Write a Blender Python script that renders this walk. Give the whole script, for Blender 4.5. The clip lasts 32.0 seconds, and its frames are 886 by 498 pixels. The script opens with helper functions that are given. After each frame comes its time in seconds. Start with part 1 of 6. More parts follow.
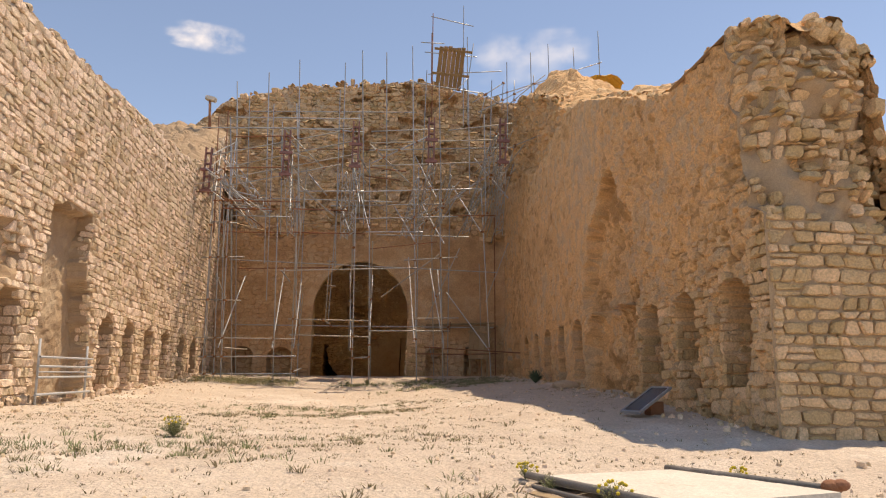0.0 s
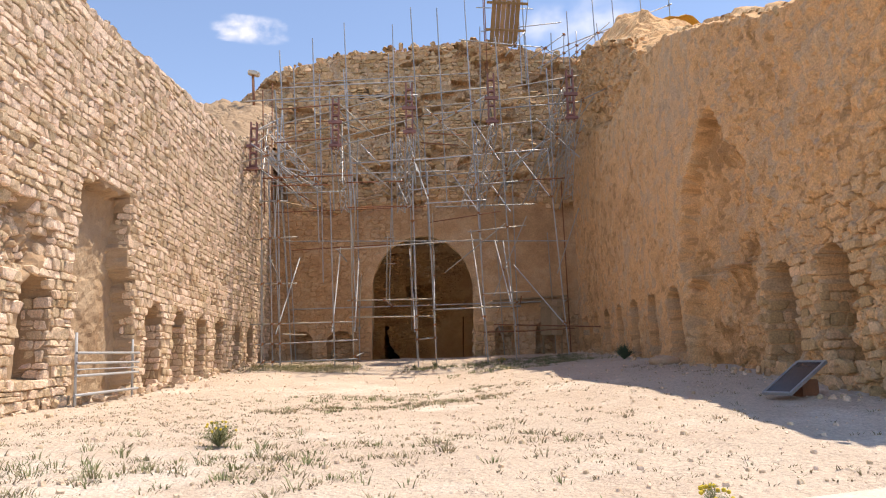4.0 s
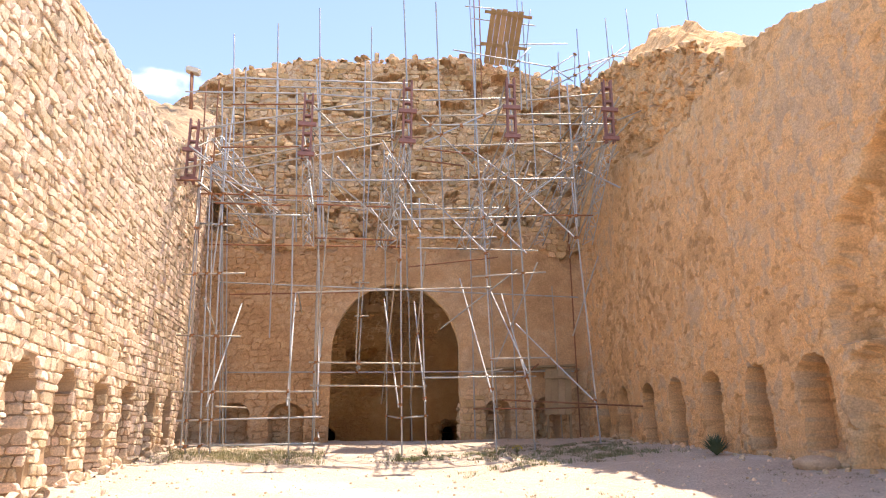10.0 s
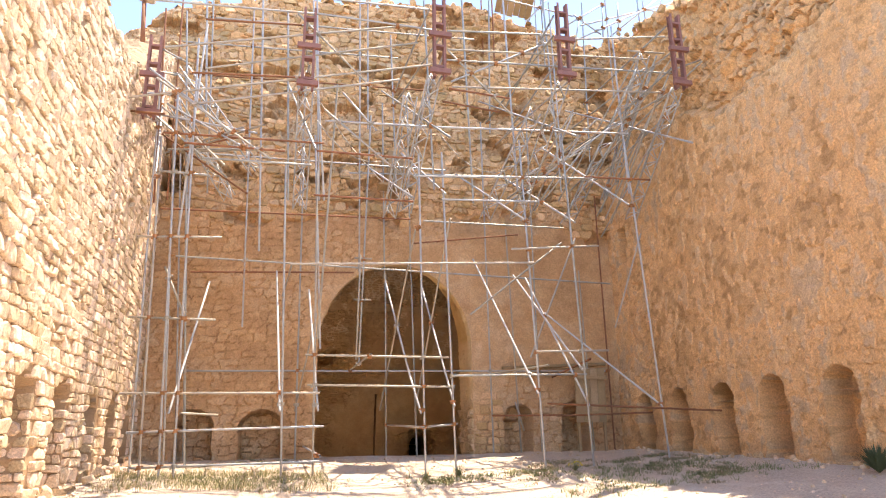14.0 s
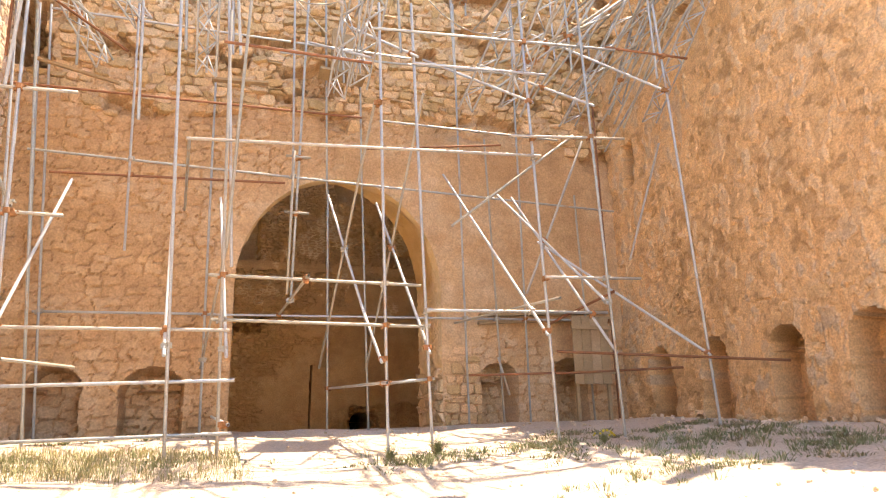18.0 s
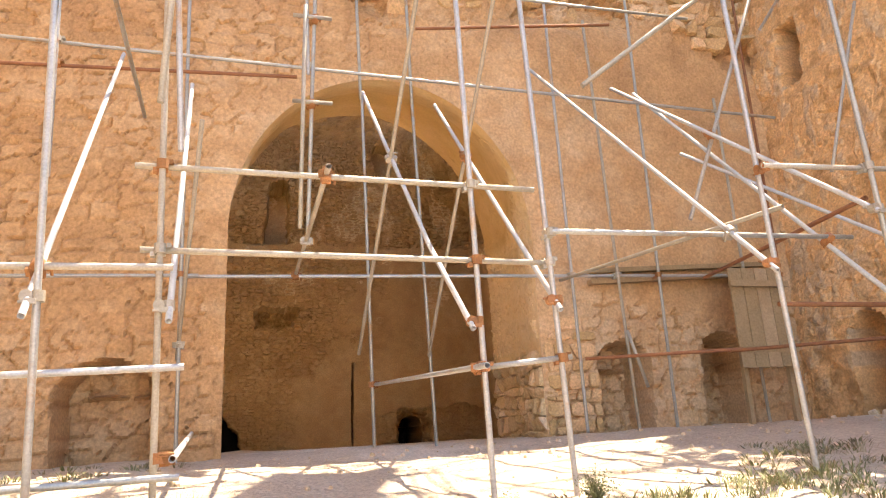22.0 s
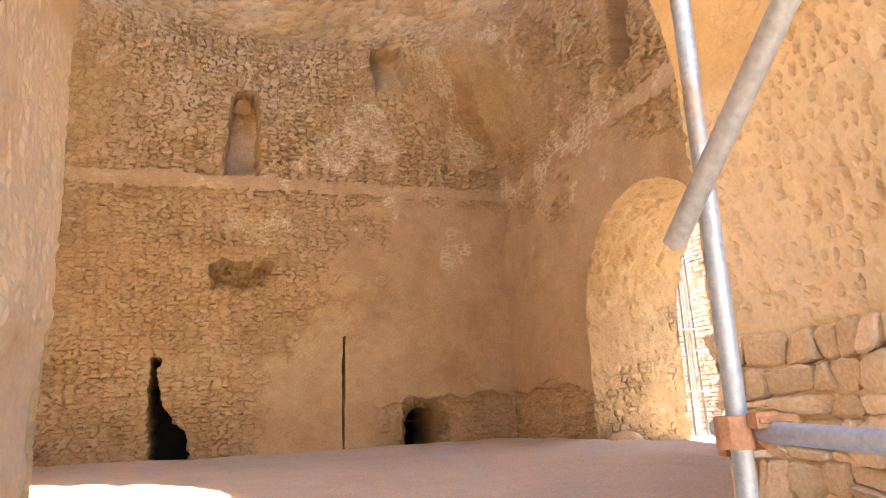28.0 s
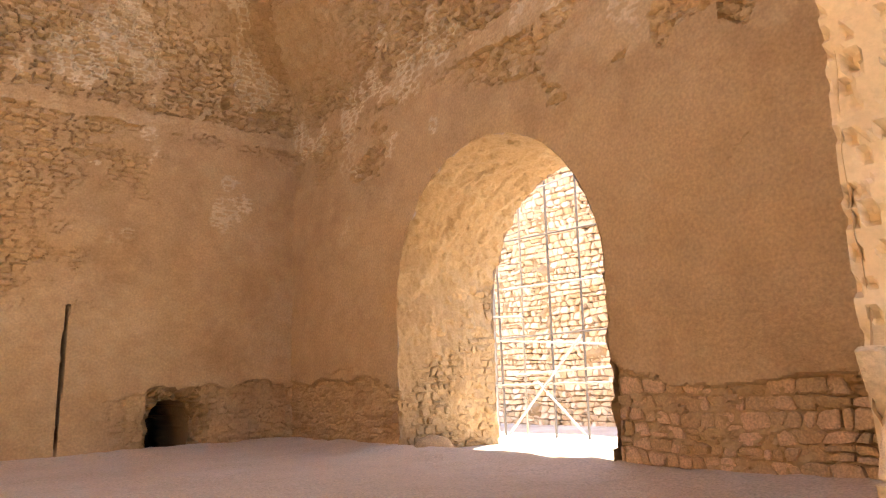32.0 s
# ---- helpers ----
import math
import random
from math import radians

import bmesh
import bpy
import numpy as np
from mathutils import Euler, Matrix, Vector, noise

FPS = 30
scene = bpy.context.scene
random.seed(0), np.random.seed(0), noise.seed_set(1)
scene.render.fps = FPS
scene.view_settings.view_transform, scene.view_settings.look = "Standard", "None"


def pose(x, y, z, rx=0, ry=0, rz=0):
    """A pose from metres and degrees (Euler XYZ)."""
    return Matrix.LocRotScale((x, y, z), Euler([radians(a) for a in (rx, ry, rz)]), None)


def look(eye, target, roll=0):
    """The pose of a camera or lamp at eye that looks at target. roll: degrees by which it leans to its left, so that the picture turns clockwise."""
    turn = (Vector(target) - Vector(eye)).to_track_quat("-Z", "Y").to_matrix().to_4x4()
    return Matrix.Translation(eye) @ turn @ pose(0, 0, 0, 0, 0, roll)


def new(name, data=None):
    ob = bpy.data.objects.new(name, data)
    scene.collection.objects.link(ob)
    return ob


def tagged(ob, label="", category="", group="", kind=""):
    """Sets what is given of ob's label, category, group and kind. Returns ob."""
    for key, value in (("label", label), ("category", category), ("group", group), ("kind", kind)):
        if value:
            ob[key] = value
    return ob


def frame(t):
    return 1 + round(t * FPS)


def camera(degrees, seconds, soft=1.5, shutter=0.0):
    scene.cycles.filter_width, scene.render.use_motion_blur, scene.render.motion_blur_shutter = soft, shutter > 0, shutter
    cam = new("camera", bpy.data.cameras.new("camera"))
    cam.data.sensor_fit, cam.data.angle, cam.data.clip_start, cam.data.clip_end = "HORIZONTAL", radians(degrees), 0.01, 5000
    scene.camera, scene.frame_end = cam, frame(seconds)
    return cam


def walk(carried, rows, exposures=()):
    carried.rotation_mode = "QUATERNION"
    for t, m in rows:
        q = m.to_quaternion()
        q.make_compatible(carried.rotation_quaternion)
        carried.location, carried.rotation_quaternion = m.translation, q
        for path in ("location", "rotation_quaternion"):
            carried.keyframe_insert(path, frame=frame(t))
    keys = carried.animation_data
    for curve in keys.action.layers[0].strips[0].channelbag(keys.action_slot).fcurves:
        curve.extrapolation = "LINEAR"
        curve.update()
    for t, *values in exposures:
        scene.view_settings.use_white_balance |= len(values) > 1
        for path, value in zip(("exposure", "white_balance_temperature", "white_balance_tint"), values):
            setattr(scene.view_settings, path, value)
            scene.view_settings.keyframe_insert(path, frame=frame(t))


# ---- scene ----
cam = camera(64.4, 32.0, soft=1.15)
METRES, EYE, TILT, LEAN, TURN = 38.0, 1.6, 0.0, -1.5, -5.5
ROWS = [
    (0.0, 0.0, 0.0, 0.0, 0.09, 11.17, 0.45),
    (0.5, -0.0042, 0.0001, 0.0004, 11.18, 10.4, 1.9),
    (1.0, -0.0082, -0.0006, 0.0006, 25.3, 11.16, 3.86),
    (1.5, -0.0109, -0.0005, 0.0004, 34.5, 12.6, 4.84),
    (2.0, -0.011, 0.0064, -0.0006, 32.1, 12.03, 3.8),
    (2.5, -0.0115, 0.0181, -0.0009, 18.44, 11.53, 3.2),
    (3.0, -0.0125, 0.0324, -0.0007, 6.98, 7.05, 0.86),
    (3.5, -0.0126, 0.0465, 0.001, 3.63, 8.14, 2.56),
    (5.5, -0.0316, 0.1006, 0.0093, 11.09, 11.3, 2.4),
    (6.0, -0.0387, 0.1137, 0.0084, 7.14, 11.09, 3.42),
    (6.5, -0.0483, 0.1267, 0.01, 12.48, 12.11, 4.79),
    (7.0, -0.0546, 0.1378, 0.0132, 9.97, 8.66, 3.91),
    (7.5, -0.0598, 0.1489, 0.0124, 9.32, 11.04, 4.96),
    (8.0, -0.0699, 0.1646, 0.0144, 7.39, 11.01, -0.63),
    (8.5, -0.0751, 0.1783, 0.0142, 1.28, 9.05, -1.57),
    (9.0, -0.0823, 0.1936, 0.0157, 1.24, 9.88, 2.5),
    (9.5, -0.087, 0.2074, 0.0179, -1.02, 10.34, 1.39),
    (10.0, -0.0931, 0.2241, 0.0185, -2.68, 14.87, 1.59),
    (10.5, -0.1008, 0.2406, 0.0184, -4.16, 15.82, 1.33),
    (11.0, -0.1067, 0.2563, 0.0184, -8.31, 15.56, 2.46),
    (11.5, -0.1151, 0.2708, 0.0178, -4.74, 14.78, 2.77),
    (12.0, -0.1246, 0.285, 0.0189, -3.88, 13.63, 3.1),
    (12.5, -0.1317, 0.2985, 0.0187, 0.19, 14.31, 3.15),
    (13.0, -0.1381, 0.3125, 0.0222, -2.85, 14.85, 0.85),
    (13.5, -0.145, 0.3292, 0.0217, -5.38, 15.28, 2.34),
    (14.0, -0.1498, 0.3458, 0.0221, -8.45, 15.52, 2.11),
    (14.5, -0.1528, 0.3618, 0.0207, -9.12, 14.01, 2.76),
    (16.5, -0.1462, 0.4275, 0.0187, -13.23, 16.7, 2.19),
    (17.0, -0.1453, 0.4468, 0.015, -12.02, 16.33, 3.44),
    (17.5, -0.1437, 0.4651, 0.0141, -8.91, 18.56, 2.28),
    (18.0, -0.1443, 0.4815, 0.0153, -13.64, 13.98, 2.7),
    (18.5, -0.1435, 0.4982, 0.0157, -12.05, 14.72, 2.19),
    (19.0, -0.1434, 0.5137, 0.0166, -13.5, 15.12, 1.03),
    (19.5, -0.1411, 0.5308, 0.0182, -15.81, 16.01, 2.22),
    (20.0, -0.1408, 0.5477, 0.0192, -13.86, 15.39, 1.81),
    (20.5, -0.1383, 0.5648, 0.0195, -13.6, 17.16, 2.0),
    (21.0, -0.1367, 0.5828, 0.0209, -11.85, 20.67, 0.5),
    (21.5, -0.1353, 0.5996, 0.0213, -12.0, 19.13, 0.28),
    (22.0, -0.1337, 0.6174, 0.0207, -10.07, 14.17, 4.11),
    (22.5, -0.1325, 0.6348, 0.0217, -10.88, 8.69, 1.95),
    (23.0, -0.1307, 0.6537, 0.0234, -10.49, 12.08, 3.48),
    (23.5, -0.1306, 0.673, 0.0249, -9.8, 16.21, 1.34),
    (24.0, -0.129, 0.6923, 0.0257, -11.78, 19.11, 2.17),
    (24.5, -0.1297, 0.7119, 0.0271, -8.02, 19.41, 2.56),
    (25.0, -0.1308, 0.7305, 0.0281, -9.65, 17.75, 3.17),
    (25.5, -0.1338, 0.7491, 0.0307, -5.34, 16.87, 3.96),
    (27.5, -0.1402, 0.8191, 0.0362, -11.53, 15.1, 3.46),
    (28.0, -0.1391, 0.8358, 0.04, -12.42, 12.2, 3.85),
    (28.5, -0.139, 0.8517, 0.043, -19.87, 11.7, 1.03),
    (29.0, -0.1362, 0.8672, 0.0444, -25.79, 10.83, 1.14),
    (29.5, -0.1346, 0.8817, 0.0462, -27.04, 11.46, 0.86),
    (30.0, -0.1342, 0.8941, 0.0498, -34.13, 11.39, 1.57),
    (30.5, -0.1299, 0.9073, 0.0501, -38.53, 11.16, 2.03),
    (31.0, -0.1294, 0.9199, 0.0511, -36.41, 11.12, 1.42),
    (31.5, -0.1297, 0.9318, 0.053, -41.61, 10.24, 1.09),
    (32.0, -0.1279, 0.9433, 0.0513, -32.45, 9.38, 2.53),
]
EXPOSURES = [(0.0, 0.6, 8700, 15), (1.0, 0.7, 7800, 15), (2.2, 0.64, 7800, 15), (3.0, 0.7, 7500, 14), (6.0, 1.33, 7700, 16), (9.0, 1.55, 7700, 18), (11.0, 1.8, 7800, 17), (14.0, 2.05, 8000, 16), (17.0, 2.35, 8300, 16), (19.0, 2.5, 8850, 16), (23.0, 2.78, 8550, 13), (25.5, 3.4, 7500, 10), (28.0, 3.92, 6600, 9), (29.0, 3.99, 6700, 10), (30.0, 3.88, 6850, 10), (31.0, 3.66, 6900, 10), (32.0, 3.73, 6900, 10)]
walk(cam, [(t, pose(0, 0, EYE, TILT, LEAN, TURN) @ pose(METRES * x, METRES * y, METRES * z, 90 + pitch, roll, yaw)) for t, x, y, z, yaw, pitch, roll in ROWS], EXPOSURES)

# ---- light ----
TO_SUN = Vector((0.34, 0.15, 1.0)).normalized()
world = bpy.data.worlds.new("sky")
scene.world = world
world.use_nodes = True
wn, wl = world.node_tree.nodes, world.node_tree.links
sky = wn.new("ShaderNodeTexSky")
sky.sky_type, sky.sun_disc = "NISHITA", False
sky.sun_elevation = math.asin(TO_SUN.z)
sky.sun_rotation = math.atan2(TO_SUN.x, TO_SUN.y)
sky.altitude, sky.air_density, sky.dust_density, sky.ozone_density = 1300, 0.85, 0.05, 2.0
wn["Background"].inputs["Strength"].default_value = 0.15
wl.new(sky.outputs[0], wn["Background"].inputs["Color"])
sun = new("sun", bpy.data.lights.new("sun", "SUN"))
sun.data.energy, sun.data.angle, sun.data.color = 3.05, radians(0.53), (1.0, 0.95, 0.87)
sun.matrix_world = look((40, 16, 95), Vector((40, 16, 95)) - TO_SUN)

# ---- materials ----
def material(name, base, other, scale=1.0, rough=0.9, bump=0.3, grain=60.0, metal=0.0, stain=None, stain_scale=0.5, stain_at=0.55, per_object=0.0, dist=0.01, bare=None, deep=None, soot_shade=None, speck=0.21):
    """Mottled two-scale surface: base and other mixed by broad noise, fine grain relief, optional stains."""
    m = bpy.data.materials.new(name)
    m.use_nodes = True
    nt = m.node_tree
    n, l = nt.nodes, nt.links
    bsdf = n["Principled BSDF"]
    geo = n.new("ShaderNodeNewGeometry")

    def tex(s, detail=6.0, rough_=0.6):
        t = n.new("ShaderNodeTexNoise")
        t.inputs["Scale"].default_value, t.inputs["Detail"].default_value, t.inputs["Roughness"].default_value = s, detail, rough_
        l.new(geo.outputs["Position"], t.inputs["Vector"])
        return t

    def ramp(src, a, b):
        r = n.new("ShaderNodeMapRange")
        r.inputs["From Min"].default_value, r.inputs["From Max"].default_value = a, b
        l.new(src, r.inputs["Value"])
        return r.outputs["Result"]

    def mix(fac, c1, c2, kind="MIX"):
        x = n.new("ShaderNodeMix")
        x.data_type, x.blend_type = "RGBA", kind
        for sock, val in ((0, fac), (6, c1), (7, c2)):
            if isinstance(val, (int, float)):
                x.inputs[sock].default_value = val
            elif isinstance(val, tuple):
                x.inputs[sock].default_value = (*val, 1)
            else:
                l.new(val, x.inputs[sock])
        return x.outputs[2]

    broad = tex(1.3 * scale, 8.0, 0.68)
    fine = tex(grain, 4.0)
    col = mix(ramp(broad.outputs["Fac"], 0.3, 0.7), base, other)
    if stain:
        st = tex(stain_scale, 8.0, 0.65)
        col = mix(ramp(st.outputs["Fac"], stain_at, stain_at + 0.12), col, stain)
    if bare:
        at = n.new("ShaderNodeAttribute")
        at.attribute_name = "bare"
        stone_tone = mix(ramp(tex(2.6).outputs["Fac"], 0.35, 0.65), bare, tuple(0.8 * c for c in bare))
        col = mix(ramp(at.outputs["Fac"], 0.0, 1.0), col, stone_tone)
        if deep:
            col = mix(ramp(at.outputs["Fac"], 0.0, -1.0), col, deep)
        # near-black for hollows: hearth soot, and shade painted into cracks
        if soot_shade:
            col = mix(ramp(at.outputs["Fac"], -1.5, -3.0), col, soot_shade)
    dark = n.new("ShaderNodeMapRange")
    dark.inputs["From Min"].default_value, dark.inputs["From Max"].default_value = 0.24, 0.76
    dark.inputs["To Min"].default_value, dark.inputs["To Max"].default_value = 1 - speck, 1 + speck
    l.new(fine.outputs["Fac"], dark.inputs["Value"])
    gray = n.new("ShaderNodeCombineColor")
    for i in range(3):
        l.new(dark.outputs["Result"], gray.inputs[i])
    col = mix(1.0, col, gray.outputs[0], "MULTIPLY")
    if per_object:
        info = n.new("ShaderNodeObjectInfo")
        add = n.new("ShaderNodeMath")
        add.operation = "ADD"
        l.new(info.outputs["Random"], add.inputs[0])
        l.new(geo.outputs["Random Per Island"], add.inputs[1])
        fr = n.new("ShaderNodeMath")
        fr.operation = "FRACT"
        l.new(add.outputs[0], fr.inputs[0])
        rng = n.new("ShaderNodeMapRange")
        rng.inputs["To Min"].default_value, rng.inputs["To Max"].default_value = 1 - per_object, 1 + per_object
        l.new(fr.outputs[0], rng.inputs["Value"])
        g2 = n.new("ShaderNodeCombineColor")
        for i in (0, 1):
            l.new(rng.outputs["Result"], g2.inputs[i])
        blue = n.new("ShaderNodeMapRange")
        blue.inputs["To Min"].default_value, blue.inputs["To Max"].default_value = 1 - 1.5 * per_object, 1 + 1.25 * per_object
        l.new(fr.outputs[0], blue.inputs["Value"])
        l.new(blue.outputs["Result"], g2.inputs[2])
        col = mix(1.0, col, g2.outputs[0], "MULTIPLY")
    l.new(col, bsdf.inputs["Base Color"])
    bsdf.inputs["Roughness"].default_value, bsdf.inputs["Metallic"].default_value = rough, metal
    bsdf.inputs["Specular IOR Level"].default_value = 0.25 if not metal else 0.5
    if bump:
        mid = tex(grain * 0.22, 5.0)
        ad = n.new("ShaderNodeMath")
        ad.operation = "MULTIPLY_ADD"
        ad.inputs[1].default_value = 2.6
        l.new(mid.outputs["Fac"], ad.inputs[0])
        l.new(fine.outputs["Fac"], ad.inputs[2])
        b = n.new("ShaderNodeBump")
        b.inputs["Strength"].default_value, b.inputs["Distance"].default_value = bump, dist
        l.new(ad.outputs[0], b.inputs["Height"])
        l.new(b.outputs["Normal"], bsdf.inputs["Normal"])
    return m


M_STONE = material("limestone", (0.75, 0.59, 0.455), (0.65, 0.495, 0.365), 1.2, speck=0.36, per_object=0.2, bump=0.8, grain=30, stain=(0.62, 0.45, 0.30), stain_scale=0.9, dist=0.02)
M_MUDSTONE = material("mud_stained_stone", (0.66, 0.455, 0.275), (0.545, 0.365, 0.21), 1.5, speck=0.34, per_object=0.2, bump=0.8, grain=28, stain=(0.50, 0.34, 0.18), stain_scale=1.2, dist=0.02)
M_JAMBSTONE = material("pale_dressed_stone", (0.72, 0.56, 0.385), (0.62, 0.46, 0.295), 1.3, per_object=0.14, bump=0.9, grain=26, stain=(0.60, 0.43, 0.26), stain_scale=1.5, dist=0.02)
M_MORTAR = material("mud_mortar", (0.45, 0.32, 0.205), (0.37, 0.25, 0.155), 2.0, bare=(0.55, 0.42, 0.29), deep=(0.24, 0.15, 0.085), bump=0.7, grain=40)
M_MUD = material("mud_plaster", (0.76, 0.475, 0.25), (0.64, 0.38, 0.185), 1.1, speck=0.32, bare=(0.60, 0.425, 0.27), deep=(0.42, 0.25, 0.12), bump=0.9, grain=26, stain=(0.66, 0.46, 0.27), stain_scale=0.9, dist=0.02)
M_BACK = material("weathered_plaster", (0.575, 0.365, 0.20), (0.465, 0.28, 0.148), 0.9, speck=0.3, bare=(0.68, 0.50, 0.335), deep=(0.36, 0.21, 0.11), bump=0.7, grain=25, stain=(0.50, 0.29, 0.15), stain_scale=0.5, dist=0.02)
M_RUBBLE = material("rubble", (0.48, 0.36, 0.25), (0.38, 0.265, 0.17), 2.2, bump=0.8, grain=25, per_object=0.18, dist=0.02)
M_ROOM = material("smoked_plaster", (0.57, 0.39, 0.21), (0.475, 0.315, 0.155), 0.9, bare=(0.70, 0.545, 0.34), deep=(0.36, 0.225, 0.11), soot_shade=(0.035, 0.026, 0.02), bump=0.5, grain=19, stain=(0.44, 0.285, 0.145), stain_scale=0.45, stain_at=0.52, dist=0.03)
M_VAULT = material("ochre_plaster", (0.74, 0.565, 0.355), (0.68, 0.505, 0.30), 0.7, speck=0.1, bare=(0.78, 0.62, 0.42), deep=(0.56, 0.385, 0.19), bump=0.25, grain=25, stain=(0.77, 0.57, 0.35), stain_scale=0.6, dist=0.02)
M_SIDE = material("rough_ochre_coat", (0.45, 0.31, 0.165), (0.36, 0.24, 0.12), 1.4, bump=1.0, grain=18, stain=(0.47, 0.34, 0.19), stain_scale=1.6, dist=0.03)
M_SAND = material("sandy_ground", (0.625, 0.52, 0.42), (0.53, 0.42, 0.33), 0.5, speck=0.3, bump=1.0, grain=26, stain=(0.70, 0.61, 0.52), stain_scale=0.3, dist=0.035)
M_STEEL = material("galvanised_steel", (0.45, 0.465, 0.48), (0.33, 0.34, 0.35), 3.0, rough=0.45, bump=0.05, grain=60, metal=0.45, stain=(0.40, 0.29, 0.21), stain_scale=2.5, stain_at=0.56, per_object=0.12)
M_PALE = material("dusty_steel", (0.44, 0.41, 0.36), (0.33, 0.30, 0.26), 3.0, rough=0.55, bump=0.05, grain=60, metal=0.3, per_object=0.1)
M_RUST = material("rusty_steel", (0.30, 0.13, 0.065), (0.21, 0.09, 0.05), 4.0, rough=0.8, bump=0.3, grain=70, metal=0.2, per_object=0.15)
M_RED = material("red_oxide_steel", (0.30, 0.145, 0.125), (0.22, 0.10, 0.085), 4.0, rough=0.7, bump=0.2, grain=60, metal=0.1)
M_CLAMP = material("rusty_clamp", (0.42, 0.20, 0.09), (0.28, 0.125, 0.055), 9.0, rough=0.85, bump=0.5, grain=90, metal=0.1, per_object=0.2)
M_WOOD = material("grey_timber", (0.40, 0.29, 0.18), (0.30, 0.21, 0.125), 2.0, rough=0.8, bump=0.4, grain=30, per_object=0.15)
M_WHITE = material("white_painted_steel", (0.50, 0.515, 0.53), (0.41, 0.42, 0.43), 3.0, rough=0.5, bump=0.08, grain=50, stain=(0.35, 0.2, 0.12), stain_scale=2.2, stain_at=0.66)
M_PLANT = material("dry_green_leaf", (0.20, 0.22, 0.11), (0.27, 0.27, 0.15), 5.0, rough=0.8, bump=0, per_object=0.25)
M_STRAW = material("dry_straw", (0.38, 0.33, 0.18), (0.28, 0.25, 0.12), 5.0, rough=0.9, bump=0, per_object=0.25)
M_HILL = material("far_hillside", (0.22, 0.19, 0.17), (0.15, 0.14, 0.13), 0.02, bump=0, grain=0.08)

# ---- noise on arrays ----
def lattice(ix, iy, seed):
    h = (ix.astype(np.int64) * 374761393 + iy.astype(np.int64) * 668265263 + seed * 974711) & 0x7FFFFFFF
    h = ((h ^ (h >> 13)) * 1274126177) & 0x7FFFFFFF
    return ((h ^ (h >> 16)) & 0xFFFF) / 65535.0


def value_noise(x, y, seed=0):
    ix, iy = np.floor(x), np.floor(y)
    fx, fy = x - ix, y - iy
    fx, fy = fx * fx * (3 - 2 * fx), fy * fy * (3 - 2 * fy)
    a, b = lattice(ix, iy, seed), lattice(ix + 1, iy, seed)
    c, d = lattice(ix, iy + 1, seed), lattice(ix + 1, iy + 1, seed)
    return (a + (b - a) * fx) * (1 - fy) + (c + (d - c) * fx) * fy - 0.5


def fbm(x, y, seed=0, octaves=4):
    x, y = np.asarray(x, float), np.asarray(y, float)
    total, amp = 0.0, 1.0
    for k in range(octaves):
        total = total + amp * value_noise(x * 2**k, y * 2**k, seed + 17 * k)
        amp *= 0.5
    return total


def cells_full(x, y, seed=0):
    """Rubble pattern: distance to the joint (0 at the joint, to about 1), a random value for each stone, offset from its middle."""
    ix, iy = np.floor(x), np.floor(y)
    f1 = np.full(np.shape(x), 9.0)
    f2, who, ox, oy = f1.copy(), np.zeros(np.shape(x)), np.zeros(np.shape(x)), np.zeros(np.shape(x))
    for dx in (-1, 0, 1):
        for dy in (-1, 0, 1):
            jx, jy = ix + dx, iy + dy
            px = jx + 0.5 + 0.8 * (lattice(jx, jy, seed) - 0.5)
            py = jy + 0.5 + 0.55 * (lattice(jx, jy, seed + 5) - 0.5)
            d = np.hypot(x - px, y - py)
            near = d < f1
            f2 = np.where(near, f1, np.minimum(f2, d))
            who = np.where(near, lattice(jx, jy, seed + 9), who)
            ox, oy = np.where(near, x - px, ox), np.where(near, y - py, oy)
            f1 = np.where(near, d, f1)
    return np.clip(f2 - f1, 0, 1), who, ox, oy


def cells(x, y, seed=0):
    return cells_full(x, y, seed)[:2]


def rubble(u, z, seed, fu, fz):
    """Flat-faced tilted stones with ragged outlines: joint distance, random value and height of each."""
    x = u * fu + 0.5 * fbm(u, z, 34) + 0.3 * fbm(u * fu * 1.4, z * fz * 1.4, seed + 41, 3)
    y = z * fz + 0.3 * fbm(u * fu * 1.4, z * fz * 1.4, seed + 47, 3) + 0.4 * fbm(u * 0.7, z * 0.7, seed + 48, 2)
    j, w, ox, oy = cells_full(x, y, seed)
    w2, w3 = (w * 7.31) % 1, (w * 13.7) % 1
    return j, w, smooth(0.03, 0.13, j) * np.clip(0.15 + 1.1 * w + 1.3 * (w2 - 0.5) * ox + 1.5 * (w3 - 0.5) * oy, 0, 2)


def smooth(a, b, x):
    t = np.clip((np.asarray(x, float) - a) / (b - a), 0, 1)
    return t * t * (3 - 2 * t)


def arch_sd(u, v, u0, u1, v0, v1, rise):
    """Signed distance (negative inside) to an arched opening from u0 to u1, v0 to v1, whose round part is rise high."""
    c, a = (u0 + u1) / 2, (u1 - u0) / 2
    spring = v1 - rise
    box = np.maximum(np.abs(u - c) - a, np.maximum(v0 - v, v - spring))
    r = np.hypot((u - c) / a, (v - spring) / rise)
    top = np.where(v > spring, (r - 1) * min(a, rise), np.maximum(np.abs(u - c) - a, v0 - v))
    return np.where(v > spring, np.maximum(top, -9), box)


